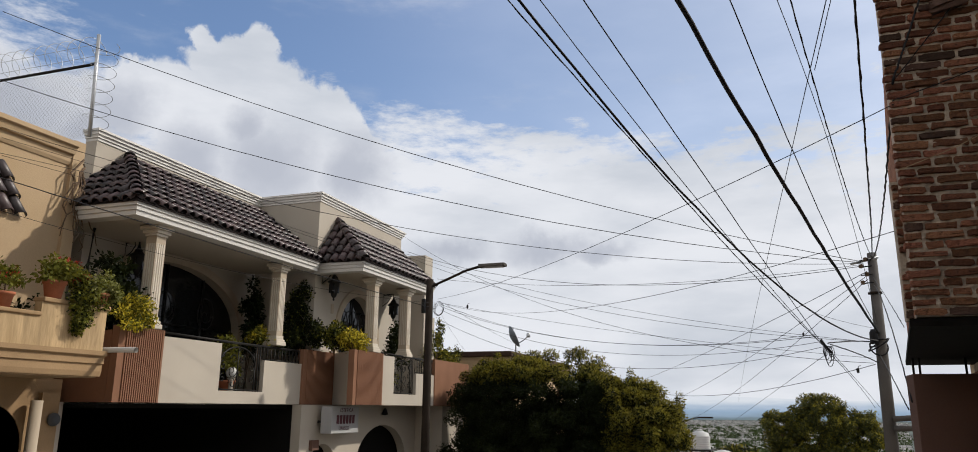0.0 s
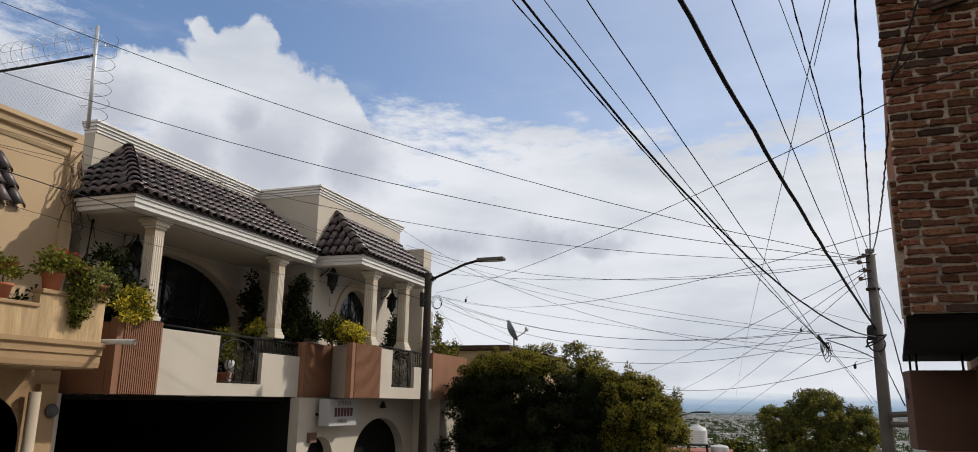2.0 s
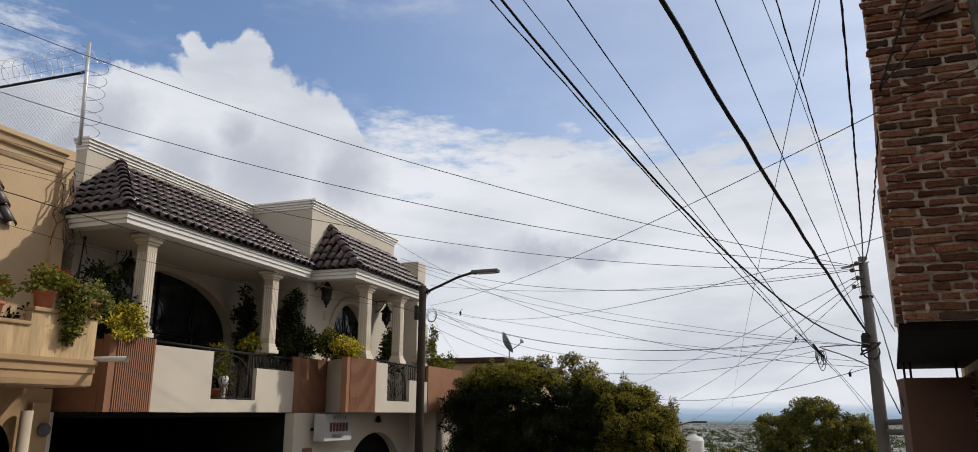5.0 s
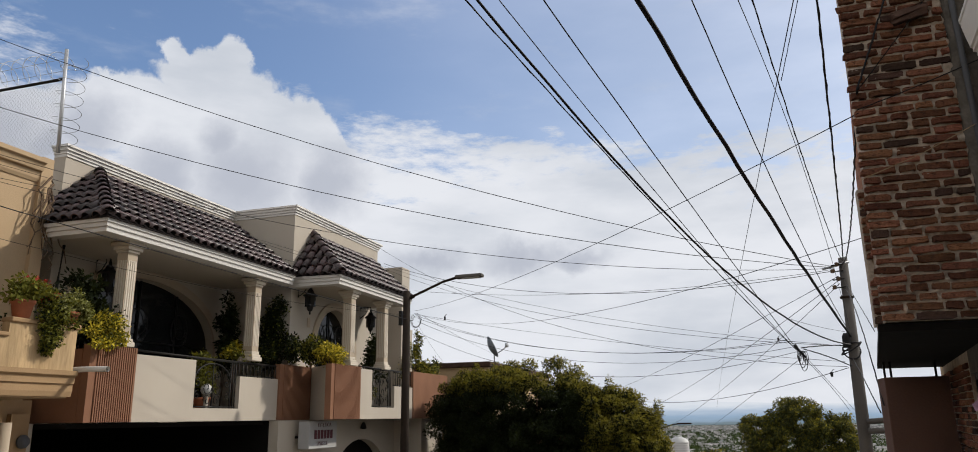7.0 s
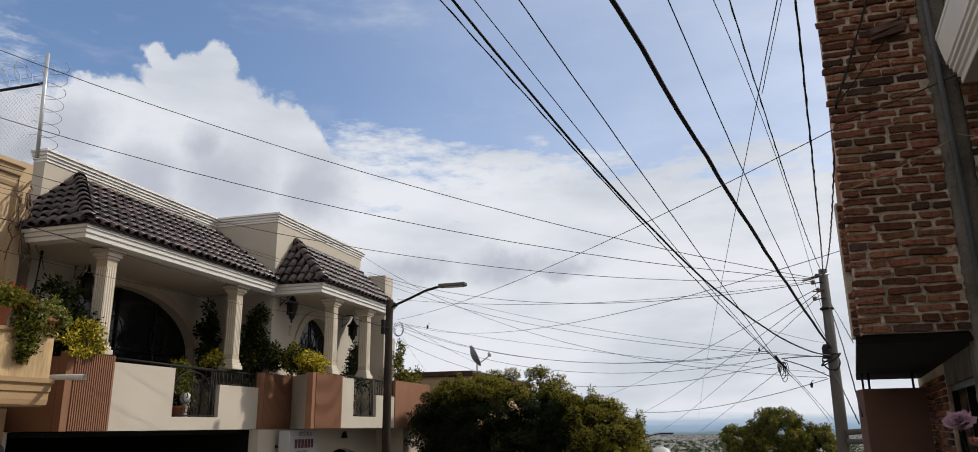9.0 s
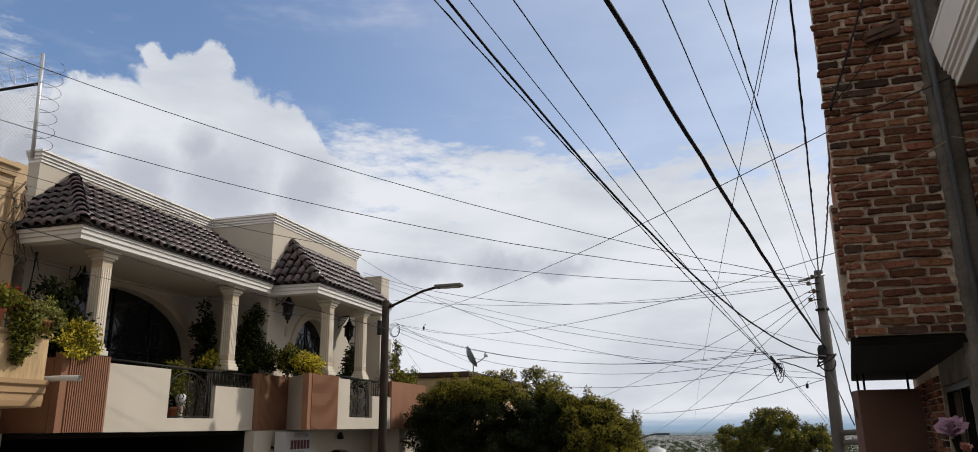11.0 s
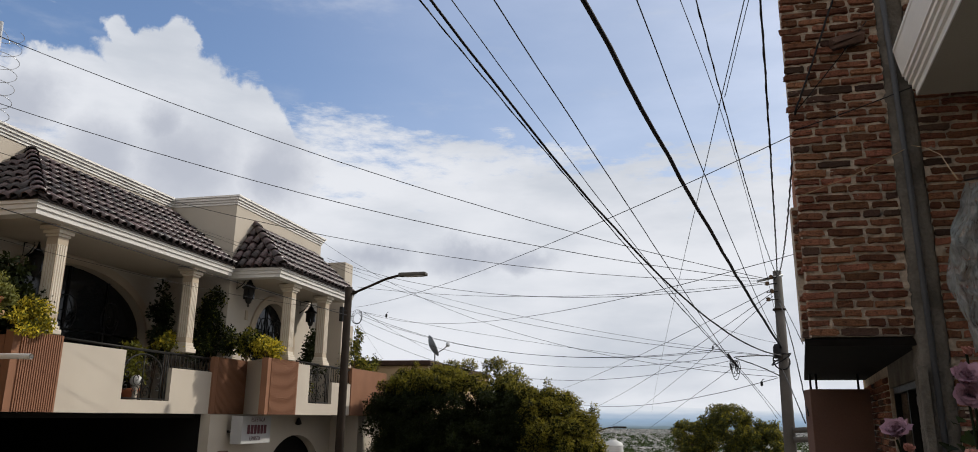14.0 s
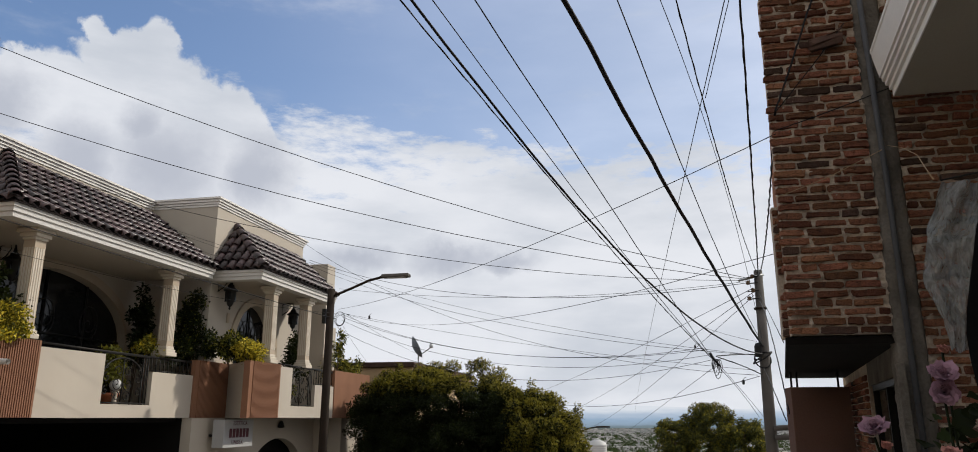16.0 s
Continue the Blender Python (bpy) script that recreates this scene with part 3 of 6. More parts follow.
for (x, arch, panes) in ((X1, ARCH1, 4), (X2, ARCH2, 2)):
    mid, half, foot, spring, rise = arch
    hpart("arch_trim", arch_trim(x, x + 0.05, mid, half, foot, spring, rise, 0.2), BEIGE, None, "raised beige arch surround")
    win = hpart("arched_window", boxes((x - 0.24, x - 0.22, mid - half - 0.05, mid + half + 0.05, foot, spring + rise + 0.05)), GLASS, None, "dark glazed arched opening with ironwork")
    bars = bmesh.new()
    for i in range(panes + 1):
        y = mid - half + 2 * half * i / panes
        top = spring + rise * math.sqrt(max(0, 1 - ((y - mid) / half) ** 2))
        tube(bars, [(x - 0.19, y, foot), (x - 0.19, y, top)], 0.022, 6)
    tube(bars, [(x - 0.19, mid - half, spring), (x - 0.19, mid + half, spring)], 0.02, 6)
    for k in range(-1, 2):
        cy = mid + k * half * 0.55
        tube(bars, [(x - 0.16, cy + 0.28 * math.cos(a), spring + 0.35 + 0.38 * math.sin(a)) for a in [i * math.pi / 10 for i in range(21)]], 0.014, 5)
        spiral = [(x - 0.16, cy + (0.03 + 0.018 * i) * math.cos(i * 0.6), spring + 0.32 + (0.03 + 0.018 * i) * math.sin(i * 0.6)) for i in range(12)]
        tube(bars, spiral, 0.012, 5)
    hpart("window_grille", bars, IRON, win)

hpart("corner_pipe", tube(bmesh.new(), [(-11.70, 10.6, Z0), (-11.68, 10.6, 4.05), (-11.63, 10.6, 4.8)], 0.028, 8), IRON, None, "dark upright pipe in the balcony corner")
# balcony floors and the dark room below the first half
each(hpart, "balcony_floor", CONCRETE, "", (X1 - 0.3, F1 - 0.1, 10.45, 17.5, Z0, Z0 + 0.2), (X2 - 0.3, F2 - 0.1, 18.05, 24.3, Z0, Z0 + 0.2))


RIB = mesh_of("rib", boxes((0, 0.022, 0, 0.030, 0.004, 1.316), bevel=0.003), BROWN)


def fluted(y0, y1, x, z0, z1, pitch=0.05):
    """A panel with raised vertical ribs and a plain strip at its near edge."""
    panel = hpart("fluted_panel", boxes((x - 0.16, x, y0, y1, z0, z1)), BROWN, None, "brown ribbed balcony panel")
    for i in range(int((y1 - y0 - 0.18) / pitch)):
        piece("rib", RIB, panel, HOUSE_OFF @ Matrix.Translation((x, y0 + 0.16 + i * pitch, z0)))


fluted(10.35, 11.43, F1 + 0.03, Z0, ZP)
hpart("side_panel", boxes((X1, F1 - 0.14, 10.35, 10.47, Z0, 2.84)), BROWN)
each(hpart, "parapet", CREAM, "cream balcony parapet with a stepped gap", (F1 - 0.14, F1, 11.43, 13.12, Z0, 2.82), (F1 - 0.14, F1, 13.12, 14.62, Z0, 1.86), (F1 - 0.14, F1, 14.62, 16.12, Z0, 2.56))
fluted(16.12, 17.6, F1 + 0.05, Z0, ZP)
hpart("angled_panel", prism([(F1 + 0.05, 17.55, Z0), (F2, 16.5, Z0), (F2, 16.66, Z0), (F1 + 0.05, 17.75, Z0)], (0, 0, ZP - Z0 - 0.01)), CREAM)
fluted(16.5, 18.05, F2 + 0.03, Z0, ZP)
each(hpart, "parapet", CREAM, "cream balcony parapet with a stepped gap", (F2 - 0.14, F2, 18.05, 18.77, Z0, 2.88), (F2 - 0.14, F2, 18.77, 20.2, Z0, 1.9), (F2 - 0.14, F2, 20.2, 21.5, Z0, 2.5))
hpart("end_panel", boxes((F2 - 0.14, F2 + 0.03, 21.5, 24.4, Z0, 2.98), bevel=0.01), BROWN)


def scroll(bm, x, cy, cz, r, turn, flip=1):
    tube(bm, [(x, cy + flip * r * (1 - i / 22) * math.cos(turn + i * 0.42), cz + r * (1 - i / 22) * math.sin(turn + i * 0.42)) for i in range(19)], 0.011, 5)


def ironwork(y0, y1, ysplit, zlow, zmid, ztop, x, front):
    """The wrought-iron infill of a gap: an arched scroll panel, then upright bars over the low wall."""
    gate = hpart("iron_gate", tube(bmesh.new(), [(x, y0, ztop), (x, ysplit, ztop)], 0.02, 6), IRON, None, "black wrought-iron scroll panel")
    mid, w = (y0 + ysplit) / 2 - 0.06, (ysplit - y0) / 2 - 0.12
    b = bmesh.new()
    tube(b, [(x, mid - w * math.cos(a), zmid + 0.05 + 0.38 * math.sin(a)) for a in [math.pi * i / 16 for i in range(17)]], 0.017, 6)
    tube(b, [(x, mid - w, zlow), (x, mid - w, zmid + 0.05)], 0.017, 6)
    tube(b, [(x, mid + w, zlow), (x, mid + w, zmid + 0.05)], 0.017, 6)
    tube(b, [(x, y0 + 0.02, zlow + 0.03), (x, ysplit, zlow + 0.03)], 0.017, 6)
    hpart("arch_bar", b, IRON, gate)
    b = bmesh.new()
    tube(b, [(x, mid, zlow), (x, mid, zmid + 0.42)], 0.014, 6)
    for k, (dz, r) in enumerate(((0.16, 0.13), (0.42, 0.15), (0.66, 0.12))):
        for s in (-1, 1):
            scroll(b, x, mid + s * (r + 0.02), zlow + dz, r, math.pi * (k % 2), s)
            scroll(b, x, mid + s * (w - r * 0.8), zlow + dz + 0.1, r * 0.7, math.pi / 2, -s)
    hpart("scroll", b, IRON, gate)
    for i in range(3):
        y = ysplit - 0.16 + i * 0.08
        hpart("bar", tube(bmesh.new(), [(x, y, zlow), (x, y, ztop)], 0.012, 6), IRON, gate)
    return gate


def bar_rail(y0, y1, z0, z1, x):
    rail = hpart("iron_railing", tube(tube(bmesh.new(), [(x, y0, z1), (x, y1, z1)], 0.018, 6), [(x, y0, z0 + 0.03), (x, y1, z0 + 0.03)], 0.012, 6), IRON, None, "black iron railing with square bars")
    n = max(3, int((y1 - y0) / 0.14))
    for i in range(n + 1):
        y = y0 + (y1 - y0) * i / n
        b = tube(bmesh.new(), [(x, y, z0), (x, y, z1)], 0.011, 6)
        if i % 2:
            lathe([(0.004, 0), (0.03, 0.03), (0.004, 0.06)], 6, b, (x, y, (z0 + z1) / 2 - 0.03))
        hpart("bar", b, IRON, rail)
    return rail


ironwork(13.12, 14.62, 14.55, 1.86, 2.36, 2.86, F1 - 0.07, F1)
bar_rail(14.66, 16.1, 2.56, 2.86, F1 - 0.07)
hpart("handrail", tube(bmesh.new(), [(F1 - 0.07, 11.43, 2.90), (F1 - 0.07, 13.2, 2.88), (F1 - 0.07, 16.1, 2.87)], 0.022, 8), IRON)
ironwork(18.77, 20.2, 20.1, 1.9, 2.4, 2.92, F2 - 0.07, F2)
bar_rail(20.25, 21.5, 2.5, 2.9, F2 - 0.07)
hpart("handrail", tube(bmesh.new(), [(F2 - 0.07, 18.1, 2.95), (F2 - 0.07, 21.5, 2.93)], 0.022, 8), IRON)


def column(x, y, z0, z1, w=0.122):
    """A square fluted column with stepped base and capital."""
    shaft = bmesh.new()
    box(shaft, x - w, x + w, y - w, y + w, z0 + 0.22, z1 - 0.2)
    col = hpart("column", shaft, BEIGE, None, "beige square column with white flutes")
    tall = z1 - z0 - 0.68
    for i in range(4):
        o = -w * 0.66 + i * w * 0.44
        for side in (1, -1):
            hpart("flute", boxes((x + o - 0.016, x + o + 0.016, y + side * w - 0.008, y + side * w + 0.008, z0 + 0.34, z0 + 0.34 + tall)), COLUMN, col)
            hpart("flute", boxes((x + side * w - 0.008, x + side * w + 0.008, y + o - 0.016, y + o + 0.016, z0 + 0.34, z0 + 0.34 + tall)), COLUMN, col)
    base = bmesh.new()
    for h0, h1, e in ((0, 0.09, 0.07), (0.09, 0.15, 0.045), (0.15, 0.22, 0.02)):
        box(base, x - w - e, x + w + e, y - w - e, y + w + e, z0 + h0, z0 + h1, bevel=0.012)
    hpart("column_base", base, COLUMN, col)
    cap = bmesh.new()
    for h0, h1, e in ((0.2, 0.15, 0.025), (0.15, 0.08, 0.06), (0.08, 0.0, 0.10)):
        box(cap, x - w - e, x + w + e, y - w - e, y + w + e, z1 - h0, z1 - h1, bevel=0.012)
    hpart("capital", cap, COLUMN, col)


for x, y in ((F1 - 0.14, 11.13), (F1 - 0.14, 15.14), (F2 - 0.14, 17.62), (F2 - 0.14, 19.62)):
    column(x, y, 2.93, ZE)


def barrel(length, r0, r1, sides=6):
    """One curved roof tile, round side up, running along +y."""
    bm = bmesh.new()
    rings = []
    for (y, r, lift) in ((0, r0, 0.034), (length, r1, -0.004)):
        rings.append([bm.verts.new((r * math.cos(math.pi * k / sides), y, r * math.sin(math.pi * k / sides) + lift)) for k in range(sides + 1)])
        rings.append([bm.verts.new(((r - 0.016) * math.cos(math.pi * k / sides), y, (r - 0.016) * math.sin(math.pi * k / sides) + lift)) for k in range(sides + 1)])
    a, ai, b, bi = rings
    for k in range(sides):
        bm.faces.new((a[k + 1], a[k], b[k], b[k + 1])).smooth = True
        bm.faces.new((a[k], a[k + 1], ai[k + 1], ai[k]))
    return bm


TILE_MESH = mesh_of("tile", barrel(0.40, 0.100, 0.078), TILE)
CAP_MESH = mesh_of("ridge_tile", barrel(0.40, 0.125, 0.105), TILE)


def tiled_roof(xw, xf, y0, y1, ya, z0, z1):
    """A lean-to of barrel tiles: eave at xf, wall at xw, hipped at its near end from y0 to the apex at ya, open at y1."""
    base = bmesh.new()
    c, w, apex, e1, e2 = (xf, y0, z0), (xw, y0, z0), (xw, ya, z1), (xf, y1, z0), (xw, y1, z1)
    lip = dict(c=(xf + 0.07, y0 - 0.06, z0 - 0.01), e=(xf + 0.07, y1, z0 - 0.01))
    vs = {k: base.verts.new(p) for k, p in dict(c=lip["c"], w=w, a=apex, e=lip["e"], f=e2, g=(xw, y1, z0)).items()}
    for q in ("cefa", "cawx", "egf", "wgec", "wafg"):
        base.faces.new([vs[k] for k in q if k in vs])
    bmesh.ops.recalc_face_normals(base, faces=base.faces)
    roof = hpart("tiled_roof", base, ROOFBED, None, "dark purple-brown glazed barrel-tile lean-to roof")
    off = HOUSE_OFF
    pitch, step = 0.235, 0.315

    def slope(origin, along, up, width, hip):
        """Tiles on a plane from its low edge; hip(u, s) tells what lies on it."""
        length = up.length
        up, along = up.normalized(), along.normalized()
        nrm = along.cross(up)
        if nrm.z < 0:
            nrm = -nrm
        rot = Matrix((up.cross(nrm), up, nrm)).transposed().to_4x4()
        for i in range(int(width / pitch) + 1):
            for j in range(int(length / step) + 1):
                u, s = (i + 0.5) * pitch, j * step - 0.05
                if u > width or s + 0.3 > length + 0.05 or not hip(u, min(max(s + 0.2, 0), length) / length):
                    continue
                wob = Matrix.Rotation(random.uniform(-0.045, 0.045), 4, "Z")
                p = origin + along * (u + random.uniform(-0.008, 0.008)) + up * s + nrm * (0.02 + random.uniform(0, 0.016))
                piece("tile", TILE_MESH, roof, off @ Matrix.Translation(p) @ rot @ wob)

    run_, rise = xf - xw, z1 - z0
    slope(Vector((xf, y0, z0)), Vector((0, 1, 0)), Vector((-run_, 0, rise)), y1 - y0, lambda u, s: u > (ya - y0) * s)
    slope(Vector((xw, y0, z0)), Vector((1, 0, 0)), Vector((0, ya - y0, rise)), run_, lambda u, s: u < run_ * (1 - s))
    hip = Vector(apex) - Vector(c)
    d = hip.normalized()
    side = d.cross(Vector((0, 0, 1))).normalized()
    rot = Matrix((side, d, side.cross(d))).transposed().to_4x4()
    n = int(hip.length / 0.33)
    for i in range(n + 1):
        piece("ridge_tile", CAP_MESH, roof, off @ Matrix.Translation(Vector(c) + d * (i * hip.length / (n + 0.6) - 0.05) + Vector((0, 0, 0.05))) @ rot)
    return roof


tiled_roof(X1, F1 + 0.27, 10.15, 16.2, 11.95, ZE + 0.24, 6.68)
tiled_roof(X2, F2 + 0.22, 16.42, 20.85, 17.5, ZE + 0.24, 6.42)
hpart("eave", run(EAVE, [(X1, 10.15, ZE), (F1 + 0.27, 10.15, ZE), (F1 + 0.27, 16.2, ZE)]), WHITE, None, "white moulded eave")
hpart("eave", run(EAVE, [(X2, 16.42, ZE), (F2 + 0.22, 16.42, ZE), (F2 + 0.22, 20.85, ZE)]), WHITE, None, "white moulded eave")
each(hpart, "soffit", CREAM, "", (X1, F1 + 0.1, 10.3, 16.2, ZE + 0.02, ZE + 0.1), (X2, F2 + 0.05, 16.57, 20.85, ZE + 0.02, ZE + 0.1))

# ground floor: open garage, salon wall with arched doors
hpart("ground_wall", arch_wall(-10.6, -10.35, 16.0, 24.4, -4, Z0 - 0.01, [(17.05, 0.62, -4, 0.1, 0.55), (20.3, 1.55, -4, 0.0, 1.05)]), CREAM)
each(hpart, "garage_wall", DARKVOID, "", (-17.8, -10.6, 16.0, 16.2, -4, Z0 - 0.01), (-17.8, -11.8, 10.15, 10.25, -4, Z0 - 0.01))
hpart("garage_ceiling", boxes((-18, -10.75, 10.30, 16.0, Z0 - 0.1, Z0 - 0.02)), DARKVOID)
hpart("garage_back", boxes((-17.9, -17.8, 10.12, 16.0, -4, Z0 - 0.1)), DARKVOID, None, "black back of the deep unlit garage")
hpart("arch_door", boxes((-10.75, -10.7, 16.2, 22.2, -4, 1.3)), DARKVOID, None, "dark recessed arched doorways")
hpart("ground_wall", boxes((-10.34, -9.42, 22.5, 24.3, -4, Z0 - 0.01)), CREAM)
hpart("wall_lamp", lathe([(0.03, 0), (0.09, 0.02), (0.09, 0.05), (0.05, 0.16), (0.02, 0.2)], 10, None, (-10.25, 20.2, 1.32)), IRON)
hpart("meter_box", boxes((-10.35, -10.25, 16.42, 16.72, 0.52, 0.76), bevel=0.01), BOXBROWN)

# ---- the ochre neighbour ----
near = thing("house", "ochre plastered house with a planted balcony", "house", (-11.5, 5, ground_z(5)))


def npart(name, bm, mat, parent=None, label=""):
    bmesh.ops.transform(bm, matrix=Matrix.Translation((11.5, -5, -ground_z(5))), verts=bm.verts)
    return part(name, bm, mat, parent or near, label)


npart("wall", boxes((-12.1, -11.8, -6, 10.3, 1.6, 5.9)), WARM)
npart("pilaster", boxes((-11.8, -11.72, 10.0, 10.24, 1.6, 6.35)), WARM)
npart("cornice", run([(0.0, 0.0), (0.0, 0.42), (0.2, 0.42), (0.2, 0.34), (0.15, 0.31), (0.12, 0.2), (0.06, 0.18), (0.05, 0.06), (0.02, 0.0)], [(-11.8, -6, 5.86), (-11.8, 10.0, 5.86)]), WARM)
npart("ground_wall", arch_wall(-11.7, -11.4, -6, 10.15, -4, 1.98, [(8.84, 0.65, -4, 0.88, 0.68), (5.9, 0.9, -4, 0.9, 0.65)]), DEEP)
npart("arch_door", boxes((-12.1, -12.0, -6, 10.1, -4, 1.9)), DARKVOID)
each(npart, "pilaster", DEEP, "", (-11.4, -11.3, 9.71, 10.06, -4, 1.75), (-11.4, -11.3, 7.6, 7.95, -4, 1.75))
npart("corner_pier", boxes((-11.8, -11.48, 10.15, 10.30, -4, 1.6)), CREAM, None, "pale cream corner pier beside the garage")
npart("balcony_slab", boxes((-12.1, -10.1, -6, 9.6, 1.98, 2.3)), DEEP)
npart("balcony_moulding", run([(-0.1, 0.0), (-0.1, 0.4), (0.02, 0.4), (0.02, 0.33), (-0.03, 0.3), (-0.03, 0.2), (-0.06, 0.19), (-0.06, 0.08), (-0.08, 0.0)], [(-10.0, -6, 2.0), (-10.0, 9.66, 2.0), (-12, 9.66, 2.0)][:2]), DEEP, None, "stepped ochre balcony moulding")
each(npart, "balcony_wall", STUCCO, "rough-stuccoed balcony wall", (-10.2, -10.05, -6, 8.4, 2.4, 2.84), (-10.2, -10.05, 8.4, 9.62, 2.4, 3.06), (-11.8, -10.2, 9.47, 9.62, 2.4, 3.06))
each(npart, "coping", DEEP, "", (-10.24, -10.01, -6, 8.4, 2.84, 2.9), (-10.24, -10.01, 8.4, 9.66, 3.06, 3.13), bevel=0.015)
npart("roof_slab", boxes((-18, -12.1, -6, 10.3, 5.75, 5.9)), CONCRETE)
npart("drain_spout", tube(bmesh.new(), [(-10.15, 9.72, 2.43), (-9.85, 9.72, 2.43), (-9.45, 9.72, 2.42)], 0.045, 10, False), WHITE)
npart("downpipe", tube(bmesh.new(), [(-11.22, 9.55, -4), (-11.22, 9.55, 1.62)], 0.095, 12), BEIGE, None, "white vertical downpipe")

# ---- next house down the hill, behind the tree ----
far_house = thing("house", "low plain house with a dark brick roof edge beyond the tree", "house", (-10.5, 29, ground_z(29)))
fg = -ground_z(29)
part("wall", boxes((-2.5, 2.5, -4, 5, -1, 3.28 + fg)), WARM, far_house)
part("roof_edge", boxes((-2.6, 2.6, -4.1, 5.1, 3.28 + fg, 3.46 + fg), bevel=0.03), BRICK_DARK, far_house, "dark brick roof edge")


# ---- brick building on the camera's side ----
BX, BY = 0.945, 5.5
brick_house = thing("house", "unplastered brick house with an overhanging upper storey", "house", (2.2, 7, ground_z(7)))
B_OFF = Matrix.Translation((-2.2, -7, -ground_z(7)))


def bpart(name, bm, mat, parent=None, label=""):
    bmesh.ops.transform(bm, matrix=B_OFF, verts=bm.verts)
    return part(name, bm, mat, parent or brick_house, label)



def rough_face(x0, x1, z0, z1, seed, step=0.013):
    """A wall slab whose -y face is uneven troweled mortar."""
    bm = boxes((x0, x1, BY + 0.02, BY + 0.13, z0, z1))
    nx, nz = int((x1 - x0) / step), int((z1 - z0) / step)
    grid = []
    for i in range(nx + 1):
        col = []
        for k in range(nz + 1):
            x, z = x0 + (x1 - x0) * i / nx, z0 + (z1 - z0) * k / nz
            d = 0.021 * noise.noise(Vector((x * 16, z * 24, seed))) + 0.013 * noise.noise(Vector((x * 48, z * 60, seed + 5)))
            if i in (0, nx) or k in (0, nz):
                d = -0.012
            col.append(bm.verts.new((x, BY + 0.004 - d, z)))
        grid.append(col)
    for i in range(nx):
        for k in range(nz):
            bm.faces.new((grid[i][k], grid[i + 1][k], grid[i + 1][k + 1], grid[i][k + 1])).smooth = True
    return bm


bed = bpart("wall", rough_face(BX + 0.02, 1.62, 2.15, 4.76, 1), MORTAR, None, "bare brick wall with thick pale joints")
bpart("wall", boxes((2.7, 4.5, BY + 0.012, BY + 0.13, -1.0, 4.62), (1.78, 2.7, BY + 0.03, BY + 0.13, -1.0, 1.2)), MORTAR)
bed_right = bpart("wall", rough_face(1.78, 2.7, 1.2, 5.2, 2), MORTAR, None, "bare brick wall with thick pale joints")
pier = bpart("pier", boxes((BX - 0.02, BX + 0.1, BY + 0.135, BY + 0.22, 2.14, 3.10)), MORTAR)
LEAN = 0.155          # the side of the brick house runs off the street's line by this much


def skewed(x0, x1, y0, y1, z0, z1):
    """A block whose long sides follow the house's skewed side."""
    bm = boxes((x0, x1, y0, y1, z0, z1))
    for v in bm.verts:
        v.co.x += LEAN * (v.co.y - BY)
    return bm


bpart("slab", skewed(BX - 0.03, 1.70, BY + 0.015, 10.3, 2.09, 2.14), SHADE_SLAB, None, "dark underside of the overhanging storey")
bpart("side_wall", skewed(BX + 0.03, BX + 0.15, BY + 0.225, 10.35, 2.14, 4.5), BRICK)


def tie_column():
    """Cast column between the bricks: wavering edges and lumps on its face."""
    bm = bmesh.new()
    rings = []
    for k in range(190):
        z = -0.8 + 6.1 * k / 189
        a = 1.60 + 0.018 * noise.noise(Vector((z * 9, 1, 0))) + 0.010 * noise.noise(Vector((z * 31, 2, 0)))
        b = 1.79 + 0.014 * noise.noise(Vector((z * 8, 3, 0))) + 0.008 * noise.noise(Vector((z * 29, 4, 0)))
        ring = [(a, BY + 0.13)]
        for i in range(11):
            w = i / 10
            d = 0.035 * (1 - abs(2 * w - 1) ** 6) + 0.012 * noise.noise(Vector((w * 3, z * 10, 7))) + 0.006 * noise.noise(Vector((w * 9, z * 40, 9)))
            ring.append((a + (b - a) * w, BY - d))
        rings.append([bm.verts.new((x, y, z)) for x, y in ring + [(b, BY + 0.13)]])
    for r, s in zip(rings, rings[1:]):
        for i in range(12):
            bm.faces.new((r[i], r[i + 1], s[i + 1], s[i])).smooth = True
    bmesh.ops.recalc_face_normals(bm, faces=bm.faces)
    return bm


bpart("concrete_tie", tie_column(), TIE, None, "rough grey concrete tie column")
street_wall = bpart("street_wall", skewed(1.62, 1.80, 7.64, 10.3, -1.5, 2.09), MORTAR)
for r in ((BY + 0.14, 5.95, -1.5, 2.09), (5.95, 7.64, 1.89, 2.09), (5.95, 7.64, -1.5, 0.8)):
    bpart("street_wall", skewed(1.62, 1.80, *r), TIE)
win = bpart("window", skewed(1.75, 1.77, 5.95, 7.64, 0.8, 1.89), GLASS)
frame_bm = bmesh.new()
for r in ((5.95, 6.0, 0.8, 1.89), (7.59, 7.64, 0.8, 1.89), (6.0, 7.59, 1.84, 1.89), (6.65, 6.69, 0.8, 1.84)):
    box(frame_bm, 1.65, 1.70, *r)
for v in frame_bm.verts:
    v.co.x += LEAN * (v.co.y - BY)
bpart("window_frame", frame_bm, IRON, win)
bpart("pipe_stub", tube(bmesh.new(), [(1.66, BY + 0.10, 1.90), (1.66, BY + 0.10, 2.09)], 0.016, 10), GALV, None, "short grey pipe under the overhang")
bpart("concrete_post", boxes((1.57, 1.62, BY - 0.09, BY - 0.04, -0.8, 1.95), bevel=0.006), TIE)
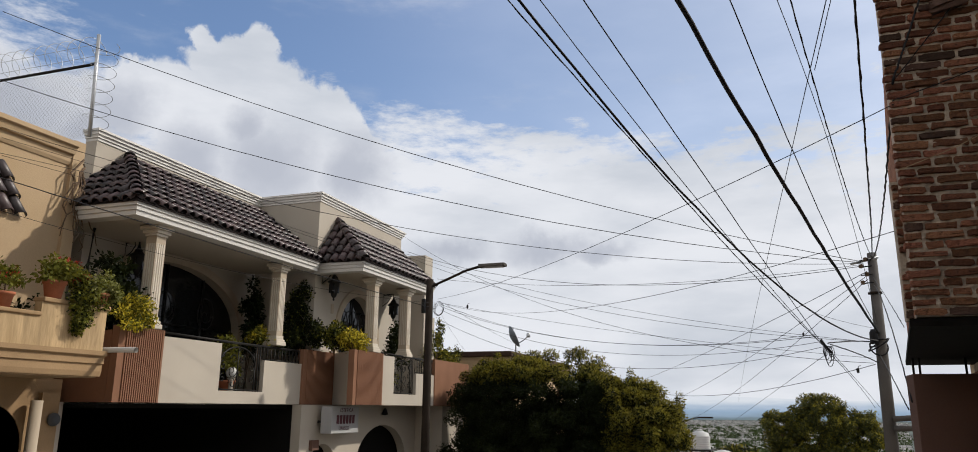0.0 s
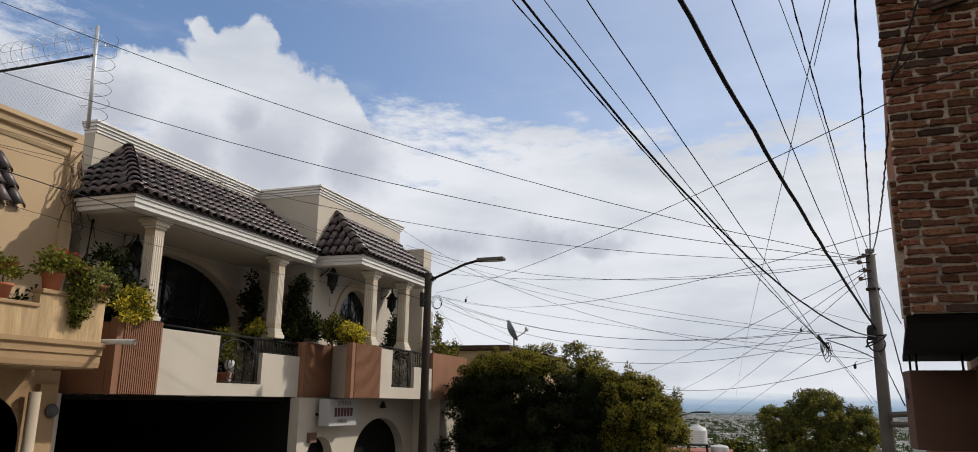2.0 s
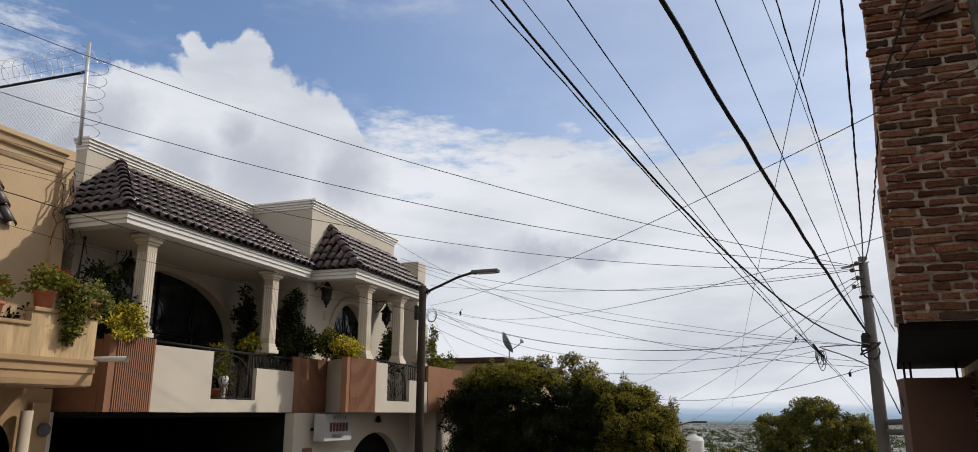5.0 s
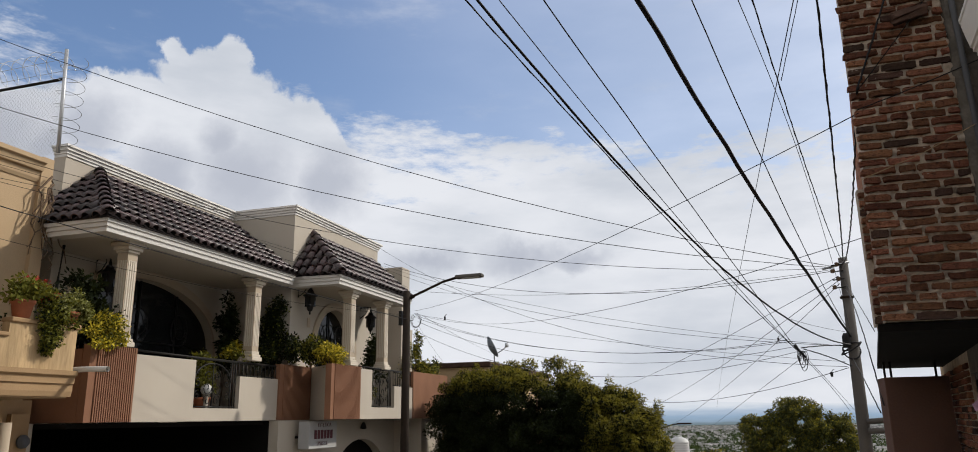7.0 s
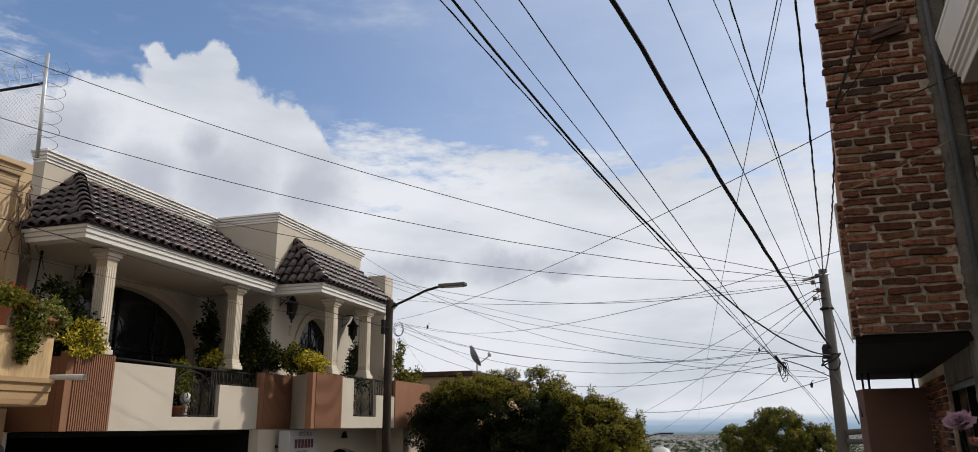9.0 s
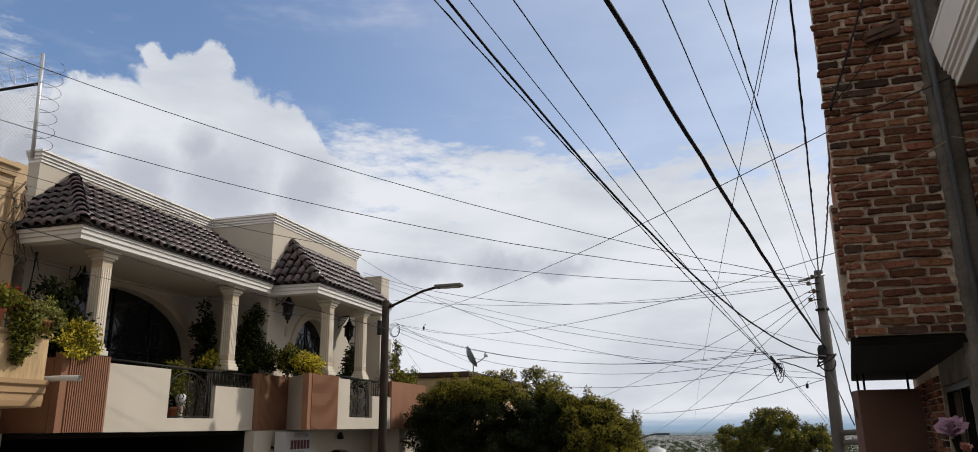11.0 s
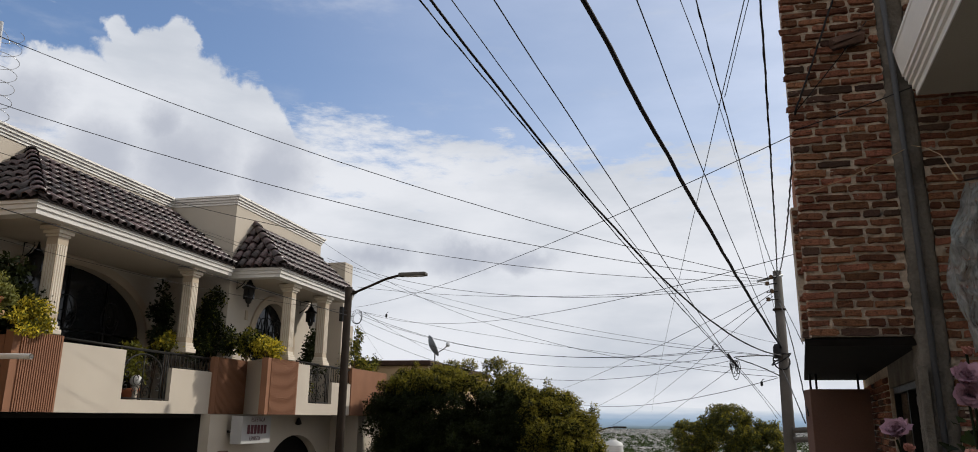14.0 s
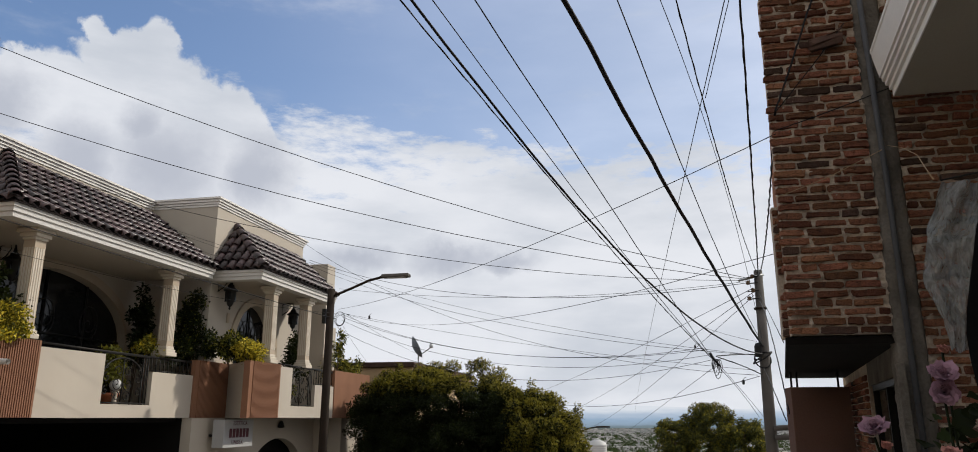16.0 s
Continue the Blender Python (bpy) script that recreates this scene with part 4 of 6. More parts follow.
# hidden block added to keep the sun off the balcony box beyond
bpart("rear_wall", boxes((2.9, 4.5, 7.4, 10.3, -2, 4.6)), CONCRETE)
bpart("roof_slab", boxes((1.85, 4.5, BY + 0.13, 7.4, 4.4, 4.6)), CONCRETE)
bpart("conduit", tube(bmesh.new(), [(1.675, BY - 0.065, 0.5), (1.665, BY - 0.065, 3.2), (1.64, BY - 0.065, 4.9)], 0.020, 8), CONDUIT, None, "grey electrical conduit")
stub = boxes((1.26, 1.50, BY - 0.09, BY + 0.03, 4.20, 4.30), bevel=0.03)
for v in stub.verts:
    v.co += Vector((random.uniform(-0.03, 0.03), random.uniform(-0.02, 0.02), random.uniform(-0.02, 0.02) + (v.co.x - 1.26) * 0.35))
bpart("broken_stub", stub, BRICK_DARK, None, "broken masonry stub")

# neighbouring balcony box further down
box_house = thing("house", "house with a plain brown plastered balcony", "house", (2.5, 10.5, ground_z(10.5)))
bo = Matrix.Translation((-2.5, -10.5, -ground_z(10.5)))
for nm, bm, mt in (("balcony_box", boxes((1.48, 2.08, 8.9, 9.3, 1.14, 1.93), bevel=0.008), BOXBROWN),
                   ("balcony_foot", boxes((1.62, 2.05, 9.0, 9.3, 0.2, 1.14)), WARM),
                   ("wall", boxes((2.95, 5.5, 10.4, 13, -2, 2.6)), WARM)):
    bmesh.ops.transform(bm, matrix=bo, verts=bm.verts)
    part(nm, bm, mt, box_house)
for x, y in ((1.50, 8.95), (1.56, 8.95), (1.98, 8.95)):
    bm = tube(bmesh.new(), [(x, y, 1.93), (x, y, 2.09)], 0.012, 6)
    bmesh.ops.transform(bm, matrix=bo, verts=bm.verts)
    part("rail_post", bm, IRON, box_house)

# ---- house beside the camera: white-moulded slab overhead ----
own = thing("house", "pale house with a white-moulded balcony slab overhead", "house", (3.5, 0, 0))
SKEW = 0.112
slab = boxes((1.73 - 3.5, 3, -9, 5.28, 3.752, 4.15))
for v in slab.verts:
    if v.co.x < 0:
        v.co.x += SKEW * (v.co.y - 5.28)
part("slab", slab, SOFFIT, own)
part("slab_moulding", run([(-0.10, 0.0), (-0.10, 0.36), (0.014, 0.36), (0.014, 0.335), (0.008, 0.33), (0.003, 0.29), (-0.006, 0.24), (-0.014, 0.20), (-0.022, 0.165), (-0.022, 0.15), (-0.036, 0.146), (-0.036, 0.118), (-0.054, 0.114), (-0.054, 0.086), (-0.074, 0.082), (-0.074, 0.05), (-0.092, 0.046), (-0.092, 0.0)],
     [(1.635 - 3.5, 5.28, 3.747), (1.635 - 3.5 - SKEW * 14.28, -9, 3.747)]), BRIGHT, own, "white stepped moulding")
# added out of view to keep the sun off the brick face
part("upper_wall", boxes((2.3 - 3.5, 3, -9, 5.28, 4.15, 7.6)), WARM, own)
# never in view; made white to bounce light onto the bricks
part("wall", boxes((2.9 - 3.5, 3.2 - 3.5, -9, 5.4, -0.5, 3.75)), BRIGHT, own)
# street behind: plain fronts that close it
for x0, x1, y0, y1, h in ((-13, -10.5, -30, -6.2, 6.5), (2.2, 6, -30, -9.2, 6.0), (-14, 6, -33, -30.2, 7)):
    part("wall", boxes((x0, x1, y0, y1, -1, h)), WARM, None, "plain plastered street front", "wall", "structure")


# ---- poles ----
def utility_pole():
    p = thing("utility_pole", "grey concrete utility pole carrying many cables", "utility pole", (2.07, 15, ground_z(15)))
    part("shaft", tube(bmesh.new(), [(0, 0, -0.3), (0.01, 0, 3), (0.03, 0, 4.35 - ground_z(15))], [0.125, 0.105, 0.078], 16), POLE, p)
    return p


utility_pole()
lamp = thing("street_lamp", "dark street lamp post with a curved arm", "street lamp", (-7.5, 16.9, ground_z(16.9)))
LZ = -ground_z(16.9)
part("post", tube(bmesh.new(), [(-0.02, 0, -0.2), (0.0, 0, 3), (0.01, 0, 4.63 + LZ)], [0.115, 0.10, 0.088], 14), LAMPPOST, lamp)




# fittings of the pole
def pole_fittings(p):
    lift = -ground_z(15)
    part("crossarm", tube(bmesh.new(), [(-0.35, -0.08, 4.15 + lift), (0.12, -0.05, 4.26 + lift)], 0.022, 8), GALV, p)
    for i, z in enumerate((4.22, 4.1, 3.95, 3.8)):
        part("insulator", lathe([(0.02, 0), (0.045, 0.015), (0.03, 0.035), (0.045, 0.055), (0.02, 0.075)], 10, None, (-0.10 - 0.08 * (i % 2), -0.12, z + lift - 0.04)), BARK, p)
        part("bracket", tube(bmesh.new(), [(0.0, -0.1, z + lift), (-0.2, -0.12, z + lift - 0.02)], 0.012, 6), IRON, p)
    bm = lathe([(0.05, 0), (0.07, 0.03), (0.07, 0.2), (0.04, 0.26)], 12, None, (-0.10, -0.12, 2.70 + lift))
    part("splice_box", bm, RUBBER, p, "black cable splice closure")
    bm = bmesh.new()
    for k in range(3):
        r, z = 0.125 + 0.025 * (k % 2), 2.66 + 0.035 * k
        tube(bm, [((r + 0.02) * math.cos(a) - 0.02, r * math.sin(a), z + lift + (0.16 - 0.05 * k) * math.sin(a + 1.3 * k)) for a in [i * math.pi / 9 for i in range(19)]], 0.013, 5)
    part("cable_coil", bm, RUBBER, p)
    part("band", lathe([(0.118, 0), (0.118, 0.035)], 16, None, (0.015, 0, 3.6 + lift)), LAMPPOST, p)
    for dz in (0.0, -0.16):
        part("pipe_arm", tube(bmesh.new(), [(0.05, -0.14, 1.42 + dz + lift), (0.45, -0.2, 1.45 + dz * 1.1 + lift)], 0.05, 10), POLE, p)


pole_fittings(bpy.data.objects["utility_pole"])

# arm and head of the street lamp
part("arm", tube(bmesh.new(), [(0.05, 0, 4.45 + LZ), (0.5, 0, 4.62 + LZ), (0.95, 0, 4.80 + LZ), (1.25, 0, 4.87 + LZ), (1.4, 0, 4.88 + LZ)], 0.032, 8), LAMPPOST, lamp)
head = boxes((1.3, 1.98, -0.12, 0.12, 4.85 + LZ, 4.93 + LZ), bevel=0.025)
for v in head.verts:
    v.co.z += (v.co.x - 1.3) * 0.04 - (0.02 if v.co.x > 1.8 else 0)
hd = part("lamp_head", head, POLE, lamp, "flat grey LED lamp head")
part("lens", boxes((1.45, 1.9, -0.09, 0.09, 4.845 + LZ, 4.856 + LZ)), SIGNWHITE, hd)
part("bracket", boxes((-0.18, -0.1, -0.06, 0.06, 3.8 + LZ, 4.15 + LZ), bevel=0.01), IRON, lamp)


# ---- overhead cables ----
def cable(a, b, sag, radius, back=0.0):
    """A hanging line from a to b; back: how far it runs on behind a, as a part of its length."""
    a, b = Vector(a), Vector(b)
    n = 40
    pts = []
    for i in range(n + 1):
        s = -back + (1 + back) * i / n
        p = a.lerp(b, s)
        p.z -= 4 * sag * (s * (1 - s) if s > 0 else s)
        p += Vector((random.uniform(-1, 1), 0, random.uniform(-1, 1))) * radius * 0.35
        pts.append(p - a)
    ob = part("cable", tube(bmesh.new(), pts, radius, 6), RUBBER, None, "thick black bundled cable across the sky" if radius > 0.016 else "thin black overhead cable between poles and houses", "cable")
    ob.location = a
    ob["group"] = "overhead cables"


cable((-1.50, 4.59, 4.34), (1.01, 13.20, 2.55), 0.08, 0.0050, back=0.7)
cable((-1.43, 4.61, 4.34), (2.04, 14.90, 2.76), 0.54, 0.0111, back=0.7)
cable((-1.32, 4.78, 4.41), (1.01, 13.20, 2.55), 0.10, 0.0044, back=0.7)
cable((-1.00, 4.75, 4.34), (1.01, 13.20, 2.55), 0.02, 0.0056, back=0.7)
cable((-0.37, 4.82, 4.26), (2.05, 14.90, 2.91), 0.10, 0.0205, back=0.7)
cable((-0.03, 5.20, 4.41), (2.05, 14.90, 2.97), 0.20, 0.0050, back=0.7)
cable((0.30, 5.44, 4.48), (2.05, 14.90, 3.05), -0.46, 0.0034, back=0.7)
cable((0.39, 5.47, 4.48), (2.08, 14.90, 4.25), 0.22, 0.0050, back=0.7)
cable((0.66, 5.56, 4.48), (0.53, 5.75, 4.05), 0.00, 0.0034, back=0.7)
cable((0.66, 5.81, 4.62), (-1.61, 70.00, 2.14), -0.35, 0.0044, back=0.5)
cable((0.83, 5.61, 4.48), (2.08, 14.90, 4.28), 0.48, 0.0078, back=0.7)
cable((0.98, 5.44, 3.76), (2.07, 14.90, 4.23), 0.30, 0.0059)
cable((-11.50, 8.07, 7.93), (1.90, 14.90, 4.19), 0.42, 0.0059)
cable((-11.50, 8.27, 6.77), (1.89, 14.90, 4.17), 0.48, 0.0059)
cable((-11.60, 8.47, 6.03), (1.92, 14.90, 4.15), 0.66, 0.0048)
cable((-10.27, 21.40, 6.38), (1.89, 14.90, 4.10), 0.66, 0.0062)
cable((-7.36, 17.07, 4.66), (1.89, 14.90, 4.13), 0.26, 0.0041)
cable((-7.35, 17.07, 4.16), (0.98, 5.47, 3.61), 0.20, 0.0034)
cable((-7.30, 17.07, 4.09), (0.99, 5.74, 2.79), 0.42, 0.0028)
cable((-10.49, 21.40, 6.93), (1.93, 14.90, 2.37), 0.82, 0.0048)
cable((-10.27, 21.40, 6.30), (1.88, 14.90, 2.74), 0.34, 0.0041)
cable((-10.20, 21.40, 6.18), (1.93, 14.90, 2.74), 0.46, 0.0048)
cable((-7.26, 17.07, 4.06), (1.91, 14.90, 2.46), 0.12, 0.0036)
cable((-7.26, 17.07, 4.03), (0.91, 13.20, 2.74), 0.50, 0.0041)
cable((-7.26, 17.07, 3.97), (0.95, 13.20, 2.71), 0.46, 0.0044)
cable((-7.26, 17.07, 3.89), (1.01, 13.20, 2.63), 0.58, 0.0041)
cable((-7.25, 17.07, 3.63), (1.03, 13.20, 2.55), 0.70, 0.0041)
cable((-5.24, 30.00, 2.54), (1.95, 14.90, 2.35), 0.52, 0.0059)
cable((-8.37, 48.00, 2.77), (1.98, 14.90, 4.00), 0.22, 0.0059)
cable((-6.29, 48.00, 1.61), (1.98, 14.90, 3.93), 0.36, 0.0059)
cable((-3.91, 48.00, 0.97), (1.98, 14.90, 3.86), 0.26, 0.0055)
cable((-1.01, 30.00, 1.10), (1.01, 13.20, 2.41), 0.00, 0.0041)
cable((0.82, 12.00, 2.95), (1.96, 14.90, 2.99), 0.02, 0.0030)
cable((2.53, 20.00, 1.62), (1.04, 13.20, 2.49), -0.06, 0.0053)
cable((2.64, 20.00, 1.62), (1.06, 13.20, 2.52), -0.02, 0.0045)
cable((-7.14, 17.07, 4.03), (-8.26, 26.30, 3.85), 0.04, 0.0036)
cable((-7.25, 17.07, 3.79), (-9.62, 25.00, 3.47), 0.04, 0.0030)
cable((-9.80, 6.86, 4.63), (-7.40, 17.10, 3.92), 0.04, 0.0077)
cable((-9.80, 6.81, 4.92), (-7.40, 17.07, 4.43), -0.28, 0.0036)
cable((-9.80, 6.94, 4.18), (-7.40, 17.09, 4.06), 0.22, 0.0036)
cable((1.07, 13.20, 2.60), (1.97, 14.90, 2.74), -0.02, 0.0105)
cable((1.10, 13.20, 2.58), (2.00, 14.90, 2.38), -0.02, 0.0090)
cable((2.07, 14.90, 3.89), (1.47, 9.00, 2.42), -0.02, 0.0048)
cable((2.06, 14.90, 3.75), (1.46, 9.00, 1.65), -0.26, 0.0071)
cable((2.04, 14.90, 2.50), (1.42, 9.00, 1.57), -0.02, 0.0071)

cable((-9.80, 7.17, 5.19), (-7.53, 17.07, 4.76), -0.06, 0.0030)
cable((-9.80, 7.21, 4.94), (-7.52, 17.07, 4.49), -0.08, 0.0034)

# second strands twisted round the service drops
def twisted(a, b, sag, radius, turns, back=0.0):
    a, b = Vector(a), Vector(b)
    n = turns * 6
    pts = []
    for i in range(n + 1):
        s = -back + (1 + back) * i / n
        p = a.lerp(b, s)
        p.z -= 4 * sag * (s * (1 - s) if s > 0 else s)
        w = i * math.pi / 3
        pts.append(p + Vector((math.cos(w), 0, math.sin(w))) * radius * 1.15 - a)
    ob = part("cable", tube(bmesh.new(), pts, radius, 5), RUBBER, None, "thin twisted service cable", "cable")
    ob.location = a
    ob["group"] = "overhead cables"


twisted((0.83, 5.61, 4.48), (2.08, 14.90, 4.28), 0.48, 0.006, 34, 0.7)
twisted((0.39, 5.47, 4.48), (2.08, 14.90, 4.25), 0.22, 0.004, 34, 0.7)
twisted((0.98, 5.44, 3.76), (2.07, 14.90, 4.23), 0.30, 0.006, 30)
twisted((-1.50, 4.59, 4.34), (1.01, 13.20, 2.55), 0.08, 0.004, 30, 0.7)
# wire running up the brick face
for a, b, r in (((0.98, 5.44, 3.76), (1.36, 5.43, 4.75), 0.008), ((0.98, 5.44, 3.76), (1.52, 5.43, 4.42), 0.004), ((0.96, 5.44, 3.62), (1.9, 5.43, 3.93), 0.004)):
    cable(a, b, 0.01, r)
# knot of spare loops where the lines meet
hub = bmesh.new()
for k in range(6):
    r = 0.045 + 0.016 * (k % 4)
    tube(hub, [(r * 0.6 * math.cos(a) + 0.02 * k, 0.03 * math.sin(3 * a), -r * 1.6 + r * 1.7 * math.sin(a)) for a in [i * math.pi / 8 for i in range(17)]], 0.006, 5)
tube(hub, [(-0.05, 0, 0.12), (0.02, 0, 0), (0.1, 0, -0.1)], 0.022, 6)
ob = part("cable_knot", hub, RUBBER, None, "tangle of spare cable loops hanging in mid-air", "cable")
ob.location = (1.02, 13.2, 2.54)


def splice_tag(x, y, z):
    """A small black clamp gripping a line."""
    bm = lathe([(0.008, -0.05), (0.022, -0.04), (0.026, 0.02), (0.012, 0.04)], 8)
    tube(bm, [(0, 0, 0.03), (0.02, 0, 0.07), (0.05, 0, 0.08)], 0.006, 5)
    ob = part("cable_clamp", bm, RUBBER, None, "small black clamp hanging on a thin cable", "clamp")
    ob.location = (x, y, z)


for at in ((-6.3, 16.4, 3.85), (1.12, 20.0, 3.36), (1.66, 14.9, 2.25)):
    splice_tag(*at)
loops = bmesh.new()
for k in range(4):
    r = 0.12 + 0.018 * k
    tube(loops, [(0.10 + r * 0.8 * math.cos(a), -0.12 - 0.01 * k, 0.01 * k + r * math.sin(a)) for a in [i * math.pi / 10 for i in range(21)]], 0.004, 5)
part("cable_coil", loops, RUBBER, lamp, "thin spare cable coiled at the post").location = (0.22, 0, 3.85 + LZ)


# ---- trees ----
def tree(label, x, y, lobes, count, size, seed, clump, trunk_top, shoots=0, lit_share=0.2, sunny=-9.0, leaf=LEAF):
    """lobes: (x, y, z, rx, rz) in the place's coordinates; leaves gather in clumps over them.
    Sunlit colour goes to a share of the leaves beyond sunny metres from the trunk and on top."""
    rnd = random.Random(seed)
    base = ground_z(y)
    t = thing("tree", label, "tree", (x, y, base))
    top = trunk_top - base
    part("trunk", tube(bmesh.new(), [(0, 0, -0.2), (0.06, 0.03, top * 0.4), (-0.03, 0.1, top * 0.75), (0.1, 0, top)], [0.20, 0.17, 0.13, 0.07], 10), BARK, t)
    blobs = []
    for lx, ly, lz, rx, rz in lobes:
        c = Vector((lx - x, ly - y, lz - base))
        s = Vector((0, 0, top * 0.6))
        part("limb", tube(bmesh.new(), [s, s.lerp(c, 0.5) + Vector((0, 0, 0.12)), c, c + Vector((0.1, 0, rz * 0.6))], [0.08, 0.055, 0.04, 0.015], 7), BARK, t)
        for i in range(int(95 * rx * rz / 2.2)):
            v = Vector((rnd.gauss(0, 1), rnd.gauss(0, 1), rnd.gauss(0, 1))).normalized() * (0.5 + 0.5 * rnd.random() ** 0.5)
            q = clump * (0.6 + 0.6 * rnd.random())
            blobs.append((c.x + v.x * (rx - q * 0.5), c.y + v.y * (rx - q * 0.5), c.z + v.z * (rz - q * 0.4), q, q, q * 0.75))
    for i in range(shoots):
        b = rnd.choice(blobs)
        if b[2] > top * 0.95:
            blobs.append((b[0] + rnd.uniform(-0.2, 0.2), b[1], b[2] + b[5] * 0.9, 0.10, 0.10, 0.28))
    foliage("crown", int(count * (1 - lit_share)), blobs, size, seed, leaf, t, "dense green leaves", shell=0.2, long=2.3)
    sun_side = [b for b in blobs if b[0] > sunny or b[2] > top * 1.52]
    foliage("sunlit_leaves", int(count * lit_share), [(b[0] + 0.05, b[1], b[2] + b[5] * 0.2, b[3] * 1.08, b[4] * 1.08, b[5] * 1.05) for b in sun_side], size, seed + 1, LEAF_SUNLIT, t, "lighter yellow-green outer leaves", shell=0.6, long=2.3)
    return t


tree("dense round dark-green street tree", -5.6, 22.6, [(-7.35, 22.6, 1.55, 1.75, 1.65), (-5.75, 22.6, 1.65, 2.0, 1.75), (-4.75, 22.5, 1.2, 1.5, 1.6), (-3.4, 22.3, 1.05, 1.45, 1.3), (-2.95, 22.3, 0.25, 1.2, 1.3), (-7.85, 22.6, 0.3, 1.5, 1.6), (-6.0, 22.4, 0.0, 2.6, 1.9), (-7.6, 22.5, -1.2, 1.6, 1.5), (-4.2, 22.3, -0.9, 2.3, 1.6), (-6.3, 22.6, -1.2, 2.2, 1.7), (-8.3, 22.7, 1.2, 1.15, 1.35), (-7.95, 22.6, 2.05, 1.0, 1.0), (-6.6, 22.7, 1.3, 2.0, 1.8), (-4.0, 22.4, 1.2, 1.3, 1.35), (-5.1, 22.7, 0.7, 1.8, 1.5), (-3.1, 22.3, 1.15, 1.0, 1.0)], 620000, 0.030, 5, 0.27, 0.8, shoots=210, lit_share=0.22, sunny=1.5)
tree("olive-green broad tree further down the hill", 2.9, 45, [(0.9, 45, 0.35, 1.15, 1.25), (3.0, 45, 0.9, 1.65, 1.7), (4.8, 45.3, 0.3, 1.5, 1.35), (1.6, 44.6, -1.4, 1.8, 1.3), (4.0, 44.8, -1.4, 2.0, 1.4)], 110000, 0.052, 11, 0.28, 0.6, shoots=40, lit_share=0.28, leaf=LEAF_OLIVE)
tree("small dark tree on the lower slope", -1.6, 58, [(-1.6, 58, -1.9, 1.6, 1.0)], 9000, 0.09, 17, 0.4, -2.2)


# ---- potted and trailing plants ----
def plant(label, x, y, z, blobs, groups, pot=None, seed=1, stems=True):
    """groups: (material, count, leaf size, part name); blobs relative to the foot at x, y, z."""
    t = thing("plant", label, "plant", (x, y, z))
    lift = 0.0
    if pot:
        r, h = pot
        part("pot", lathe([(r * 0.68, 0), (r * 0.9, h * 0.8), (r * 1.02, h * 0.82), (r * 1.05, h), (r * 0.93, h), (r * 0.9, h * 0.9)], 18), TERRACOTTA, t, "terracotta pot")
        lift = h * 0.9
    blobs = [(b[0], b[1], b[2] + lift, b[3], b[4], b[5]) for b in blobs]
    rnd = random.Random(seed)
    main, blobs = blobs, []
    for b in main:
        for i in range(13):
            f = rnd.uniform(0.34, 0.66)
            blobs.append((b[0] + rnd.gauss(0, 0.42) * b[3], b[1] + rnd.gauss(0, 0.42) * b[4], b[2] + rnd.gauss(0.05, 0.42) * b[5], b[3] * f, b[4] * f, b[5] * f))
    if stems:
        bm = bmesh.new()
        for b in main:
            tube(bm, [(0, 0, min(lift, b[2])), (b[0] * 0.5, b[1] * 0.5, (lift + b[2]) / 2), (b[0], b[1], b[2])], 0.012, 5)
        part("stalk", bm, BARK, t)
    for k, (m, n, s, nm) in enumerate(groups):
        if nm == "flower":
            for b in main:
                foliage(nm, n // len(main), [b], s, seed * 10 + k, m, t, shell=0.3)
        else:
            foliage(nm, n, blobs, s, seed * 10 + k, m, t, shell=0.3)
    return t


LV, FL = "foliage", "blossom"
plant("croton with green and red leaves in a terracotta pot", -10.12, 8.62, 3.13, [(0, 0, 0.22, 0.30, 0.38, 0.2), (0.05, 0.3, 0.15, 0.2, 0.2, 0.18)], [(LEAF_LIGHT, 1330, 0.040, LV)], (0.17, 0.27), 1)
plant("red flower heads of the potted croton", -10.1, 8.7, 3.56, [(0.02, 0.05, 0.12, 0.18, 0.22, 0.08), (0, 0.42, -0.02, 0.08, 0.1, 0.06), (0.1, 0.2, -0.1, 0.08, 0.1, 0.06)], [(LEAF_RED, 608, 0.029, "flower")], None, 2)
plant("trailing green plant spilling over the wall", -10.02, 9.05, 3.13, [(0.02, 0, 0.18, 0.18, 0.3, 0.24), (0.07, 0.02, -0.1, 0.12, 0.26, 0.26), (0.05, -0.05, -0.35, 0.1, 0.16, 0.16)], [(LEAF_LIGHT, 2850, 0.027, LV), (LEAF, 1140, 0.027, LV)], None, 3)
plant("pale variegated ivy in a terracotta pot", -10.12, 9.5, 3.13, [(0, 0, 0.17, 0.2, 0.25, 0.17), (0.05, 0.2, 0.0, 0.12, 0.14, 0.2), (0.05, -0.2, 0.0, 0.12, 0.14, 0.16)], [(LEAF_PALE, 1710, 0.029, LV), (LEAF_LIGHT, 855, 0.029, LV)], (0.14, 0.2), 4)
plant("small potted plant with red flowers", -10.12, 7.82, 2.9, [(0, 0, 0.22, 0.2, 0.26, 0.2)], [(LEAF_LIGHT, 798, 0.036, LV), (LEAF_RED, 76, 0.029, FL)], (0.14, 0.22), 5)
